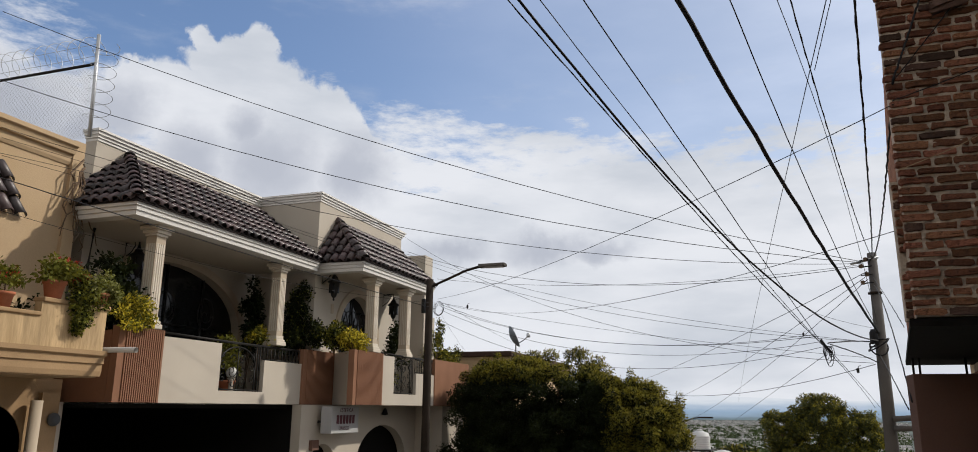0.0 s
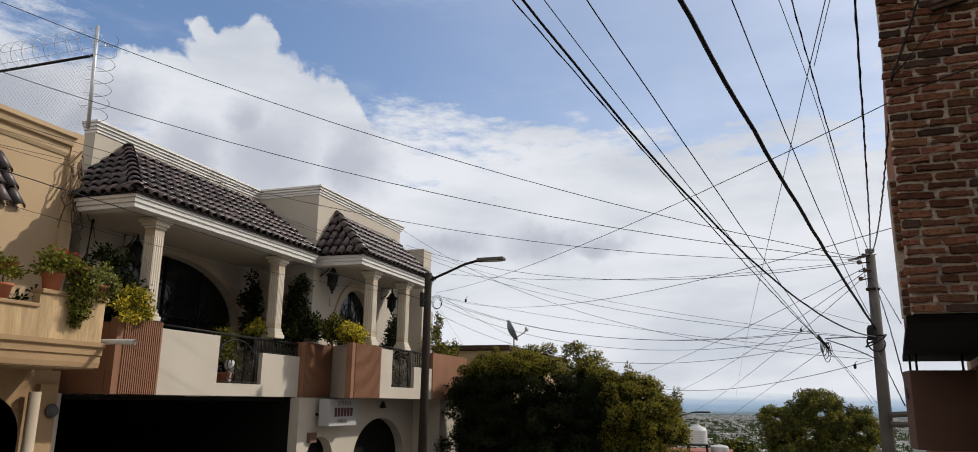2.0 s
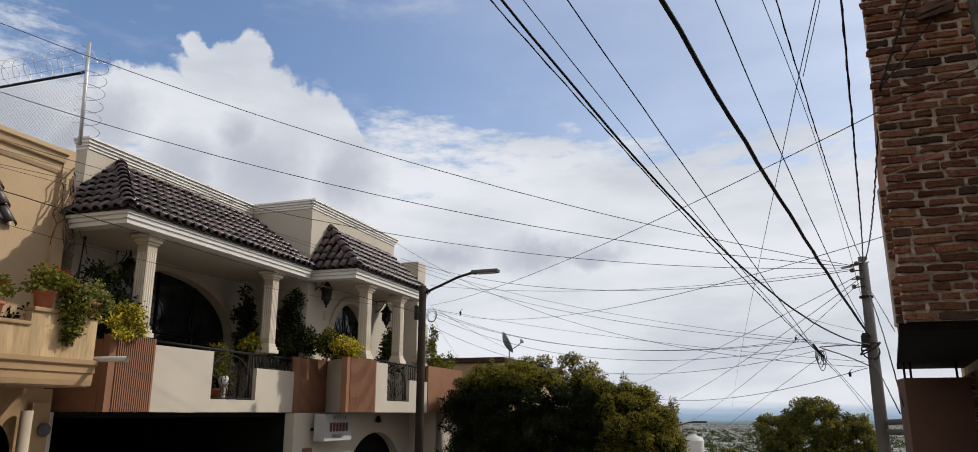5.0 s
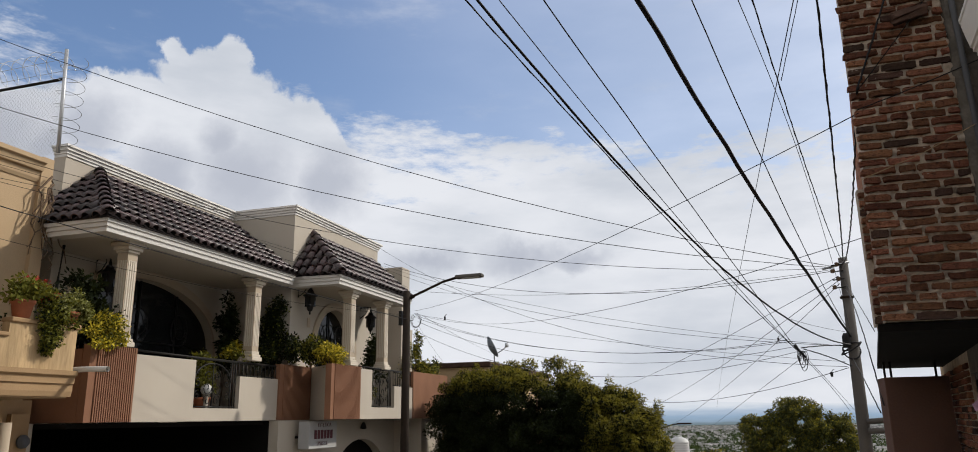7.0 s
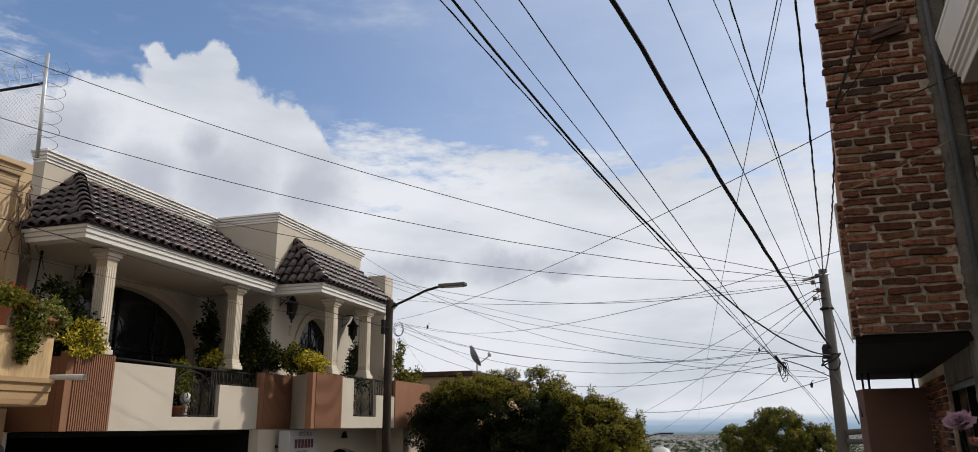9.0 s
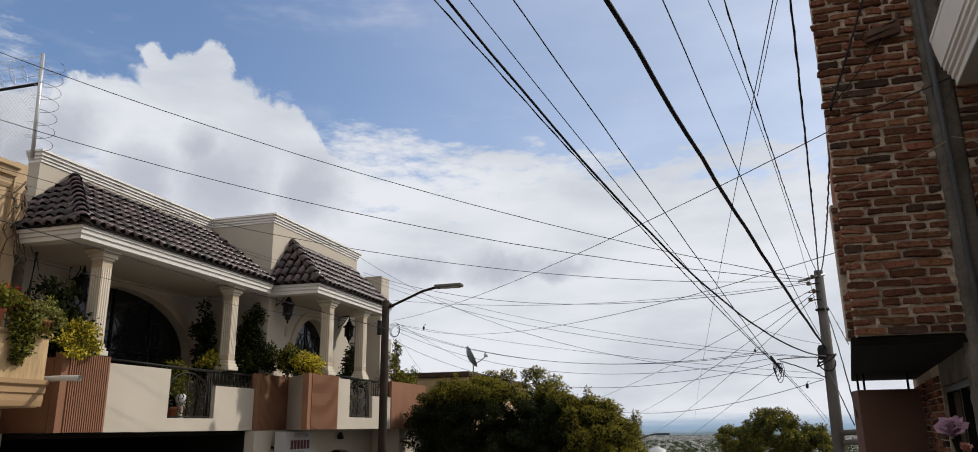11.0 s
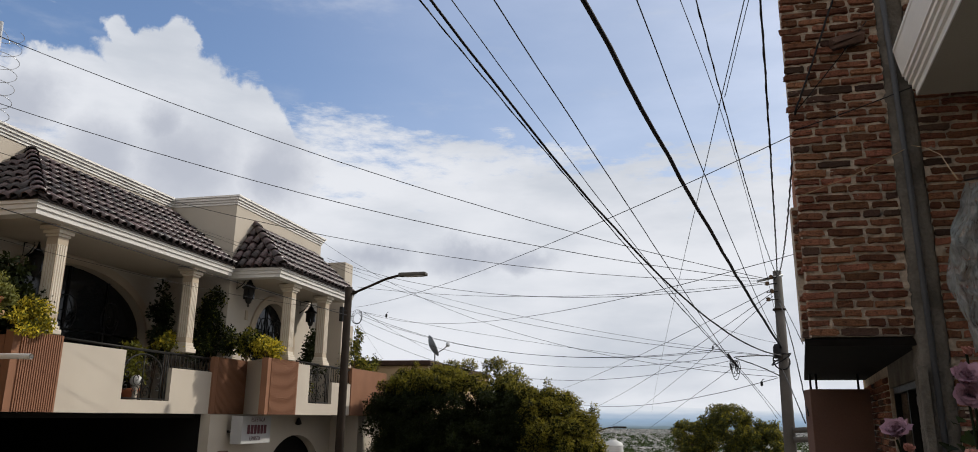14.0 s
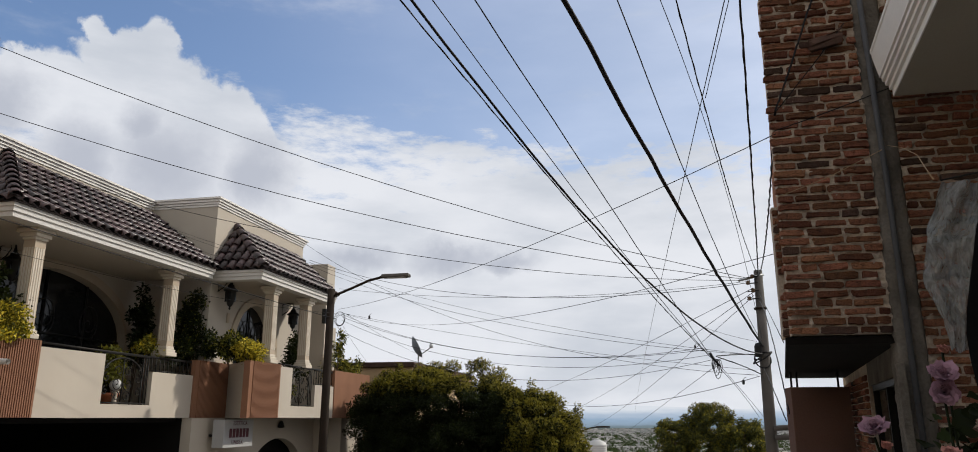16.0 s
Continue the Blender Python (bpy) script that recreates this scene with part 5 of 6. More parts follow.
plant("low cactus and herbs behind the railing", -10.6, 8.2, 2.5, [(0, -0.2, 0.35, 0.15, 0.25, 0.3), (0, 0.2, 0.3, 0.15, 0.25, 0.25)], [(LEAF, 950, 0.036, LV)], None, 6)
plant("yellow-green leafy shrub by the ochre wall", -10.6, 7.45, 2.4, [(0, 0.1, 1.5, 0.16, 0.2, 0.3), (0, 0.0, 1.1, 0.15, 0.2, 0.4)], [(LEAF_LIGHT, 950, 0.036, LV), (LEAF_GOLD, 228, 0.032, LV)], None, 7)
plant("yellow variegated shrub overhanging the ribbed panel", -10.4, 10.62, 2.92, [(0, -0.05, 0.22, 0.24, 0.32, 0.22), (0.08, 0.2, 0.1, 0.14, 0.2, 0.16), (0.1, -0.1, 0.02, 0.1, 0.2, 0.12)], [(LEAF_GOLD, 1178, 0.033, LV), (LEAF_LIGHT, 988, 0.033, LV)], None, 8)
plant("tall dark green plant in the balcony corner", -10.95, 10.55, 1.8, [(0, 0, 2.15, 0.3, 0.4, 0.25), (0, -0.2, 1.75, 0.3, 0.35, 0.35), (0.1, 0.2, 1.6, 0.3, 0.3, 0.4), (0, 0.1, 1.3, 0.3, 0.3, 0.3)], [(LEAF, 3230, 0.050, LV)], None, 9)
plant("dark bushy plant behind the second column", -11.7, 15.55, 1.8, [(0, 0, 2.2, 0.25, 0.35, 0.35), (0, 0.1, 1.7, 0.3, 0.35, 0.35), (0.2, -0.1, 1.3, 0.25, 0.4, 0.3)], [(LEAF, 2660, 0.050, LV)], None, 10)
plant("yellow-green shrub behind the railing", -10.95, 14.95, 1.8, [(0, 0, 1.35, 0.2, 0.3, 0.25)], [(LEAF_LIGHT, 665, 0.036, LV), (LEAF_GOLD, 380, 0.036, LV)], None, 11)
plant("tall dark green shrub on the balcony corner", -10.78, 16.3, 1.8, [(0, 0.0, 2.42, 0.24, 0.26, 0.32), (0, -0.12, 2.02, 0.3, 0.36, 0.36), (0, -0.1, 1.52, 0.3, 0.42, 0.38), (0.42, 0.2, 1.55, 0.26, 0.3, 0.36), (0.05, -0.3, 1.25, 0.2, 0.35, 0.3)], [(LEAF, 6080, 0.040, LV), (LEAF_LIGHT, 950, 0.036, LV)], None, 12)
plant("yellow-leaved shrub on the ribbed panel", -9.45, 16.75, 2.9, [(0, -0.15, 0.32, 0.28, 0.35, 0.22), (0.05, 0.15, 0.22, 0.2, 0.3, 0.2), (0.1, 0.25, 0.05, 0.12, 0.2, 0.12)], [(LEAF_GOLD, 1900, 0.036, LV), (LEAF_LIGHT, 855, 0.036, LV)], None, 13)
plant("green shrub beside the yellow one", -9.85, 16.5, 2.8, [(0, -0.1, 0.45, 0.3, 0.35, 0.3), (0, 0.15, 0.35, 0.25, 0.3, 0.3)], [(LEAF, 1330, 0.040, LV), (LEAF_LIGHT, 1330, 0.036, LV), (LEAF_GOLD, 228, 0.036, LV)], None, 14)
plant("dark shrub between the far columns", -10.0, 20.0, 1.8, [(0, 0, 1.7, 0.25, 0.45, 0.4), (0, 0.2, 1.25, 0.25, 0.4, 0.35)], [(LEAF, 2090, 0.043, LV)], None, 15)
plant("leafy climber at the end of the balcony", -9.6, 22.3, 2.6, [(0, -0.5, 0.6, 0.25, 0.4, 0.4), (0, 0.1, 0.95, 0.2, 0.35, 0.5), (0, 0.6, 0.55, 0.25, 0.5, 0.25), (0.05, 1.3, 0.5, 0.2, 0.5, 0.2), (0, 1.8, 0.65, 0.12, 0.2, 0.25), (0, 0.3, 1.5, 0.12, 0.2, 0.2)], [(LEAF_LIGHT, 2090, 0.036, LV), (LEAF, 1710, 0.036, LV), (LEAF_GOLD, 285, 0.036, LV)], None, 16)
plant("potted green plant behind the iron scrollwork", -11.0, 14.0, 1.8, [(0, 0, 0.45, 0.2, 0.3, 0.3), (0, -0.1, 0.75, 0.15, 0.25, 0.2)], [(LEAF_LIGHT, 950, 0.043, LV)], (0.18, 0.3), 17)
plant("small plant behind the far iron scrollwork", -9.75, 19.3, 1.85, [(0, 0, 0.5, 0.2, 0.3, 0.3)], [(LEAF_LIGHT, 570, 0.036, LV), (LEAF, 380, 0.036, LV)], (0.16, 0.25), 18)
globe = part("garden_globe", lathe([(0.02, 0)] + [(0.12 * math.sin(a), 0.12 - 0.12 * math.cos(a)) for a in [math.pi * i / 12 for i in range(1, 12)]] + [(0.01, 0.24)], 18), TANK, None, "white ball ornament on the balcony floor", "ornament")
globe.location = (-10.85, 13.95, 2.14)
st = part("ornament_stand", lathe([(0.12, 0), (0.12, 0.03), (0.05, 0.08), (0.05, 0.28), (0.09, 0.34)], 12), CONCRETE, None, "small stand under a white ball ornament", "stand")
st.location = (-10.85, 13.95, 1.8)


# ---- wall lanterns ----
def lantern(x, y, z):
    t = thing("wall_lantern", "black wrought-iron wall lantern on a bracket", "lantern", (x, y, z), "wall lanterns")
    part("bracket", tube(tube(bmesh.new(), [(-0.36, 0, 0.1), (-0.36, 0, 0.42), (-0.2, 0, 0.46), (0, 0, 0.44)], 0.016, 6), [(-0.36, 0, 0.12), (-0.2, 0, 0.22), (-0.1, 0, 0.36), (-0.12, 0, 0.44)], 0.012, 6), IRON, t)
    part("cage", lathe([(0.012, -0.36), (0.03, -0.32), (0.015, -0.29), (0.055, -0.26), (0.075, -0.22), (0.125, -0.02), (0.135, 0.10), (0.19, 0.115), (0.185, 0.135), (0.11, 0.19), (0.08, 0.23), (0.085, 0.25), (0.04, 0.29), (0.02, 0.38), (0.012, 0.44)], 8), IRON, t)
    bm = bmesh.new()
    for k in range(4):
        a = k * math.pi / 2 + 0.4
        box(bm, 0.1 * math.cos(a) - 0.025, 0.1 * math.cos(a) + 0.025, 0.1 * math.sin(a) - 0.025, 0.1 * math.sin(a) + 0.025, -0.16, 0.08)
    part("glass", bm, GLASS, t)


lantern(X2 + 0.36, 16.9, 4.56)
lantern(X2 + 0.36, 20.35, 4.4)
lantern(X1 + 0.36, 12.15, 4.45)
part("wall_ornament", boxes((X2, X2 + 0.03, 17.38, 17.5, 3.95, 4.2), bevel=0.012), BEIGE, None, "small carved plaque under a lantern", "ornament")


# ---- salon sign ----
def sign():
    t = thing("shop_sign", "white hanging box sign of a beauty salon", "sign", (-9.9, 17.15, 0.86))
    part("box", boxes((-0.3, 0, -0.5, 0.86, 0.05, 0.70), bevel=0.012), SIGNWHITE, t)
    for text, y, z, size in (("ESTETICA", 0.22, 0.57, 0.135), ("UNISEX", 0.12, 0.13, 0.135)):
        cu = bpy.data.curves.new("lettering", "FONT")
        cu.body, cu.size, cu.extrude, cu.align_x = text, size, 0.002, "CENTER"
        cu.space_character = 1.15
        ob = new("lettering", cu)
        ob.parent = t
        cu.materials.append(REDPAINT)
        ob.matrix_basis = Matrix.Translation((0.004, y, z)) @ Euler((math.pi / 2, 0, math.pi / 2)).to_matrix().to_4x4()
        tagged(ob, "dark red lettering")
    bars = bmesh.new()
    for k in range(6):
        box(bars, 0.001, 0.006, -0.26 + k * 0.155, -0.14 + k * 0.155, 0.28, 0.49)
    part("name_bars", bars, REDPAINT, t, "bold dark red bars")
    for y in (-0.4, 0.72):
        part("bracket", boxes((-0.45, -0.3, y, y + 0.04, 0.3, 0.36)), IRON, t)


sign()

# ---- security fence on the party wall ----
fence = thing("security_fence", "chain-link fence with coils of barbed wire on a roof edge", "fence", (-12.0, 10.45, 6.6))
part("post", tube(bmesh.new(), [(0.09, 0, 0), (0.03, 0, 1.2), (-0.03, 0, 2.18)], 0.036, 10), GALV, fence, "galvanised steel post")
part("rail", tube(bmesh.new(), [(-0.03, 0, 1.54), (-2.7, 0.08, 1.60), (-6, 0.1, 1.65)], 0.03, 8), IRON, fence)
net = bmesh.new()
for k in range(-18, 62):
    x = -k * 0.095
    for s in (1, -1):
        xa, xb = x, x + s * 1.5
        za, zb = 0.0, 1.5
        pts = []
        for i in range(2):
            pts.append((xa + (xb - xa) * i, 0.02, za + (zb - za) * i))
        lo, hi = -5.6, 0.03
        if pts[0][0] != pts[1][0]:
            ts = sorted(((lo - xa) / (xb - xa), (hi - xa) / (xb - xa)))
            t0, t1 = max(0, ts[0]), min(1, ts[1])
            if t1 - t0 > 0.02:
                tube(net, [(xa + (xb - xa) * t, 0.02, za + (zb - za) * t) for t in (t0, t1)], 0.0035, 3, False)
part("mesh", net, GALV, fence, "chain-link wire mesh")
coil = bmesh.new()
tube(coil, [(-0.05 - i * 0.0165, 0.27 * math.cos(i * 0.35), 1.85 + 0.27 * math.sin(i * 0.35)) for i in range(330)], 0.006, 4, False)
part("barbed_coil", coil, GALV, fence, "coil of barbed wire along the rail")
coil = bmesh.new()
tube(coil, [(0.22 + 0.24 * math.cos(i * 0.33) - 0.03 * i / 110, 0.24 * math.sin(i * 0.33), 1.9 - i * 1.75 / 125) for i in range(126)], 0.006, 4, False)
part("barbed_coil", coil, GALV, fence, "coil of barbed wire hanging down the post")
for z in (1.72, 1.98):
    part("strand", tube(bmesh.new(), [(-0.02, 0, z), (-5.6, 0.1, z + 0.05)], 0.005, 4, False), GALV, fence)

# dry creeper hanging on the pilaster
vine = bmesh.new()
rv = random.Random(4)
for k in range(9):
    p = Vector((-11.62, 10.15, 6.0 - 0.08 * k))
    pts = [p.copy()]
    for i in range(7):
        p += Vector((rv.uniform(-0.01, 0.03), rv.uniform(-0.14, 0.1), rv.uniform(-0.24, -0.04)))
        pts.append(p.copy())
    tube(vine, pts, [0.022 - 0.002 * i for i in range(8)], 5)
part("creeper", vine, BARK, None, "dry brown creeper stems hanging on the corner", "creeper")

# tiled window canopy on the ochre house
canopy = thing("canopy", "small tiled window canopy on the ochre wall", "canopy", (-10.85, 7.7, 4.27))
UPHILL = Vector((-0.62, 0, 0.98)).normalized()
part("board", prism([(-0.42, 0.55, 1.12), (-0.42, 0.55, 1.0), (0.25, 0.62, -0.04), (0.25, 0.62, 0.08)], (0, -3, 0)), WARM, canopy)
for i in range(8):
    for j in range(3):
        rot = Matrix((Vector((0, 1, 0)), UPHILL, Vector((0.98, 0, 0.62)).normalized())).transposed().to_4x4()
        piece("tile", TILE_MESH, canopy, Matrix.Translation(Vector((0.29, 0.5 - i * 0.22, 0.08)) + UPHILL * (j * 0.36)) @ rot)

# meter on the ochre wall
part("meter", lathe([(0.02, 0), (0.11, 0.01), (0.11, 0.06), (0.085, 0.07), (0.085, 0.10), (0.02, 0.105)], 18), CONDUIT, None, "round electricity meter on the wall", "meter").matrix_world = Matrix.Translation((-11.3, 9.95, 1.31)) @ Matrix.Rotation(math.pi / 2, 4, "Y")


# ---- roofs beyond: dish, water tanks, far lamp ----
dish = thing("satellite_dish", "grey satellite dish on a roof edge", "satellite dish", (-8.18, 26.3, 3.46))
bowl = lathe([(0.02, -0.16)] + [(0.62 * i / 7, -0.16 + 0.16 * (i / 7) ** 2) for i in range(1, 8)] + [(0.63, 0.012), (0.60, 0.015)] + [(0.6 * i / 7, -0.145 + 0.15 * (i / 7) ** 2) for i in range(6, 0, -1)], 24)
bmesh.ops.transform(bowl, matrix=Matrix.Translation((-0.06, 0, 0.62)) @ Euler((0, 1.12, 0.45)).to_matrix().to_4x4() @ Matrix.Diagonal((0.66, 0.66, 0.9, 1)), verts=bowl.verts)
part("bowl", bowl, DISH, dish)
part("mast", tube(bmesh.new(), [(0, 0, 0), (0, 0, 0.42), (-0.05, 0, 0.55)], 0.025, 8), GALV, dish)
part("feed_arm", tube(bmesh.new(), [(0, 0, 0.32), (0.3, -0.1, 0.45), (0.52, -0.15, 0.6)], 0.02, 6), GALV, dish)
part("feed_horn", lathe([(0.05, 0), (0.07, 0.03), (0.07, 0.12), (0.04, 0.16)], 10, None, (0.52, -0.15, 0.56)), GALV, dish)

low_house = thing("house", "low house with a red-coated flat roof", "house", (-4, 46, ground_z(46)))
lg = -ground_z(46)
part("wall", boxes((-2.5, 2.4, -2, 3, -1, -1.25 + lg)), CREAM, low_house)
part("roof", boxes((-2.6, 2.5, -2.1, 3.1, -1.25 + lg, -1.05 + lg), bevel=0.02), ROOFRED, low_house)


def water_tank(x, y, z, r, h):
    t = thing("water_tank", "white ribbed plastic water tank on a roof", "water tank", (x, y, z), "water tanks")
    prof = [(r * 0.96, 0)]
    for i in range(6):
        prof += [(r, h * (0.04 + 0.12 * i)), (r, h * (0.11 + 0.12 * i)), (r * 0.97, h * (0.13 + 0.12 * i))]
    prof += [(r * 0.85, h * 0.86), (r * 0.45, h * 0.95), (r * 0.3, h)]
    part("body", lathe(prof, 20), TANK, t)
    part("lid", lathe([(r * 0.32, h), (r * 0.32, h * 1.04), (r * 0.1, h * 1.06)], 14), TANK, t)


water_tank(-3.25, 45.2, -0.62, 0.55, 1.02)
water_tank(-2.1, 45.6, -1.05, 0.5, 0.4)
part("tank_stand", boxes((-3.85, -2.65, 44.6, 45.8, -0.7, -0.62), (-3.8, -3.72, 44.7, 44.78, -1.05, -0.7), (-2.78, -2.7, 44.7, 44.78, -1.05, -0.7), (-3.8, -3.72, 45.6, 45.68, -1.05, -0.7), (-2.78, -2.7, 45.6, 45.68, -1.05, -0.7)), IRON, None, "dark steel stand under a water tank", "stand")
fl2 = thing("street_lamp", "distant dark street lamp with a curved arm", "street lamp", (-5.2, 40, ground_z(40)))
fz = -ground_z(40)
part("post", tube(bmesh.new(), [(0, 0, -0.2), (0, 0, 0.6 + fz)], 0.09, 10), LAMPPOST, fl2)
part("arm", tube(bmesh.new(), [(0, 0, 0.4 + fz), (1.2, 0, 0.85 + fz), (2.1, 0, 1.13 + fz), (2.4, 0, 1.15 + fz)], 0.035, 6), LAMPPOST, fl2)
part("lamp_head", boxes((2.3, 3.0, -0.12, 0.12, 1.12 + fz, 1.2 + fz), bevel=0.02), LAMPPOST, fl2)


# ---- the town on the plain and the ridges behind ----
def town():
    rnd = np.random.default_rng(3)
    v, f = [], []
    for i in range(3200):
        y = 650 + 3300 * rnd.random()
        x = rnd.uniform(-0.20, 0.16) * y
        z = max(-23.6 - 0.14 * (y - 200), -55) - 0.3
        w, d, h = rnd.uniform(2.5, 6), rnd.uniform(2.5, 6), rnd.uniform(3, 7)
        n = len(v)
        v += [(x - w, y - d, z), (x + w, y - d, z), (x + w, y + d, z), (x - w, y + d, z), (x - w, y - d, z + h), (x + w, y - d, z + h), (x + w, y + d, z + h), (x - w, y + d, z + h)]
        f += [tuple(n + k for k in q) for q in ((4, 5, 6, 7), (0, 1, 5, 4), (1, 2, 6, 5), (2, 3, 7, 6), (3, 0, 4, 7))]
    me = bpy.data.meshes.new("town")
    me.from_pydata(v, [], f)
    me.materials.append(TOWN)
    tagged(new("town", me), "distant town of pale flat-roofed houses on the plain", "town", kind="stuff")
    blobs = []
    for i in range(1300):
        y = 420 + 2300 * rnd.random()
        x = rnd.uniform(-0.2, 0.16) * y
        z = max(-23.6 - 0.14 * (y - 200), -55)
        r = rnd.uniform(3, 7)
        blobs.append((x, y, z + 3, r * 1.5, r, r * 0.7))
    me = leaves(70000, blobs, 1.8, 9)
    me.materials.append(LEAF_ROSE)
    tagged(new("town_trees", me), "dark tree clumps among the distant houses", "trees", kind="stuff")
    bm = bmesh.new()
    cols = []
    for i in range(141):
        a = radians(-75 + 150 * i / 140)
        r = 4600
        top = 62 + 34 * noise.fractal(Vector((i * 0.07, 1.3, 0)), 1.0, 2.0, 5) + 26 * math.sin(i * 0.11 + 1.0)
        cols.append([bm.verts.new((r * math.sin(a), r * math.cos(a), z)) for z in (-58, -30, 0, top)])
    for a, b in zip(cols, cols[1:]):
        for k in range(3):
            bm.faces.new((a[k], b[k], b[k + 1], a[k + 1]))
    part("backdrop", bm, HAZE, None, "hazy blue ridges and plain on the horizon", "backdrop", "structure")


town()


# ---- roses, plastic film and dark cloth beside the camera ----
def rose(parent, at, r, mat, seed, open_=1.0, tip=(0, -0.3, 1)):
    rnd = random.Random(seed)
    bm = bmesh.new()
    axis = Vector(tip).normalized().to_track_quat("Z", "Y").to_matrix().to_4x4()
    for k in range(48):
        f = k / 47
        ang = k * 2.4 + rnd.uniform(-0.2, 0.2)
        lean = (0.08 + 1.05 * f ** 1.3) * open_
        size = r * (0.32 + 0.58 * f) * rnd.uniform(0.85, 1.1)
        grid = []
        for i in range(4):
            u = i / 3
            row = []
            for j in range(5):
                w = (j - 2) / 2
                wide = size * 0.75 * math.sin(math.pi * (0.18 + 0.62 * u))
                out = r * 0.10 * f + size * u * math.sin(lean * (0.35 + 0.65 * u)) + size * 0.22 * w * w * (-1 if f < 0.5 else -0.3)
                if u == 1:
                    out += size * (0.28 * f + rnd.uniform(-0.08, 0.1))
                up = size * u * math.cos(lean * (0.3 + 0.7 * u)) * 1.05 - r * 0.3 * f + rnd.uniform(-0.13, 0.13) * r * (0.3 + u)
                row.append(bm.verts.new((out * math.cos(ang) - w * wide * math.sin(ang), out * math.sin(ang) + w * wide * math.cos(ang), up)))
            grid.append(row)
        for i in range(3):
            for j in range(4):
                bm.faces.new((grid[i][j], grid[i][j + 1], grid[i + 1][j + 1], grid[i + 1][j])).smooth = True
    bmesh.ops.transform(bm, matrix=Matrix.Translation(at) @ axis, verts=bm.verts)
    return part("flower", bm, mat, parent, "mauve-pink open rose" if mat is PETAL else "orange-pink rosebud")


roses = thing("rose_bush", "rose bush with mauve-pink blooms beside the camera", "rose bush", (0.5, 1.5, 0))
rose(roses, (-0.105, 0.02, 1.585), 0.026, PETAL, 1, 0.62, (-0.3, -0.7, 0.8))
rose(roses, (0.005, -0.02, 1.675), 0.029, PETAL, 2, 0.62, (-0.1, -0.7, 0.7))
rose(roses, (0.010, -0.004, 1.648), 0.027, PETAL, 3, 0.64, (-0.2, -0.8, 0.1))
rose(roses, (0.02, 0.0, 1.722), 0.014, PETAL_BUD, 4, 0.5, (0, -0.2, 1))
rose(roses, (-0.095, 0.0, 1.555), 0.013, PETAL_BUD, 5, 0.5, (0.2, -0.3, 1))
rose(roses, (-0.01, -0.05, 1.545), 0.017, PETAL_BUD, 6, 0.6, (0, -0.4, 1))
for p in ((-0.105, 0.02, 1.57), (0.005, -0.02, 1.66), (0.02, 0, 1.72), (-0.095, 0, 1.53), (-0.01, -0.05, 1.53), (0.1, 0, 1.6), (0.16, 0.05, 1.62)):
    part("stem", tube(bmesh.new(), [(0.03, 0.06, -0.05), (0.05, 0.08, 0.8), (p[0] * 0.6 + 0.03, p[1] + 0.05, 1.3), (p[0], p[1] + 0.01, p[2])], 0.0024, 5), LEAF, roses)


def rose_leaf(at, d, size):
    bm = bmesh.new()
    d = Vector(d).normalized()
    side = d.cross(Vector((0, -0.7, 0.7))).normalized()
    nrm = side.cross(d)
    rows = []
    for i, w in enumerate((0.02, 0.3, 0.42, 0.38, 0.22, 0.02)):
        c = Vector(at) + d * size * i / 5 - Vector((0, 0, size * 0.25 * (i / 5) ** 2))
        rows.append([bm.verts.new(c + side * size * w * s + nrm * size * 0.10 * abs(s)) for s in (-1, 0, 1)])
    for a, b in zip(rows, rows[1:]):
        for k in range(2):
            bm.faces.new((a[k], a[k + 1], b[k + 1], b[k])).smooth = True
    return part("leaf", bm, rl.choice((LEAF, LEAF, LEAF_ROSE)), roses)


rl = random.Random(8)
for k in range(230):
    cx, cz = rl.uniform(-0.1, 0.22), rl.uniform(1.38, 1.62)
    if k > 80:
        cx, cz = rl.uniform(0.0, 0.26), rl.uniform(1.42, 1.65)
    if cx < 0.0 and cz > 1.56:
        cz -= 0.08
    rose_leaf((cx, rl.uniform(-0.05, 0.12), cz), (rl.uniform(-1, 1), rl.uniform(-0.8, 0.3), rl.uniform(-0.5, 0.5)), rl.uniform(0.022, 0.042))

# hanging film
def along(z, knots):
    """Straight steps between (height, value) pairs, heights falling."""
    for (za, a), (zb, b) in zip(knots, knots[1:]):
        if z >= zb:
            return a + (b - a) * (za - z) / (za - zb)
    return knots[-1][1]


film = bmesh.new()
rows = []
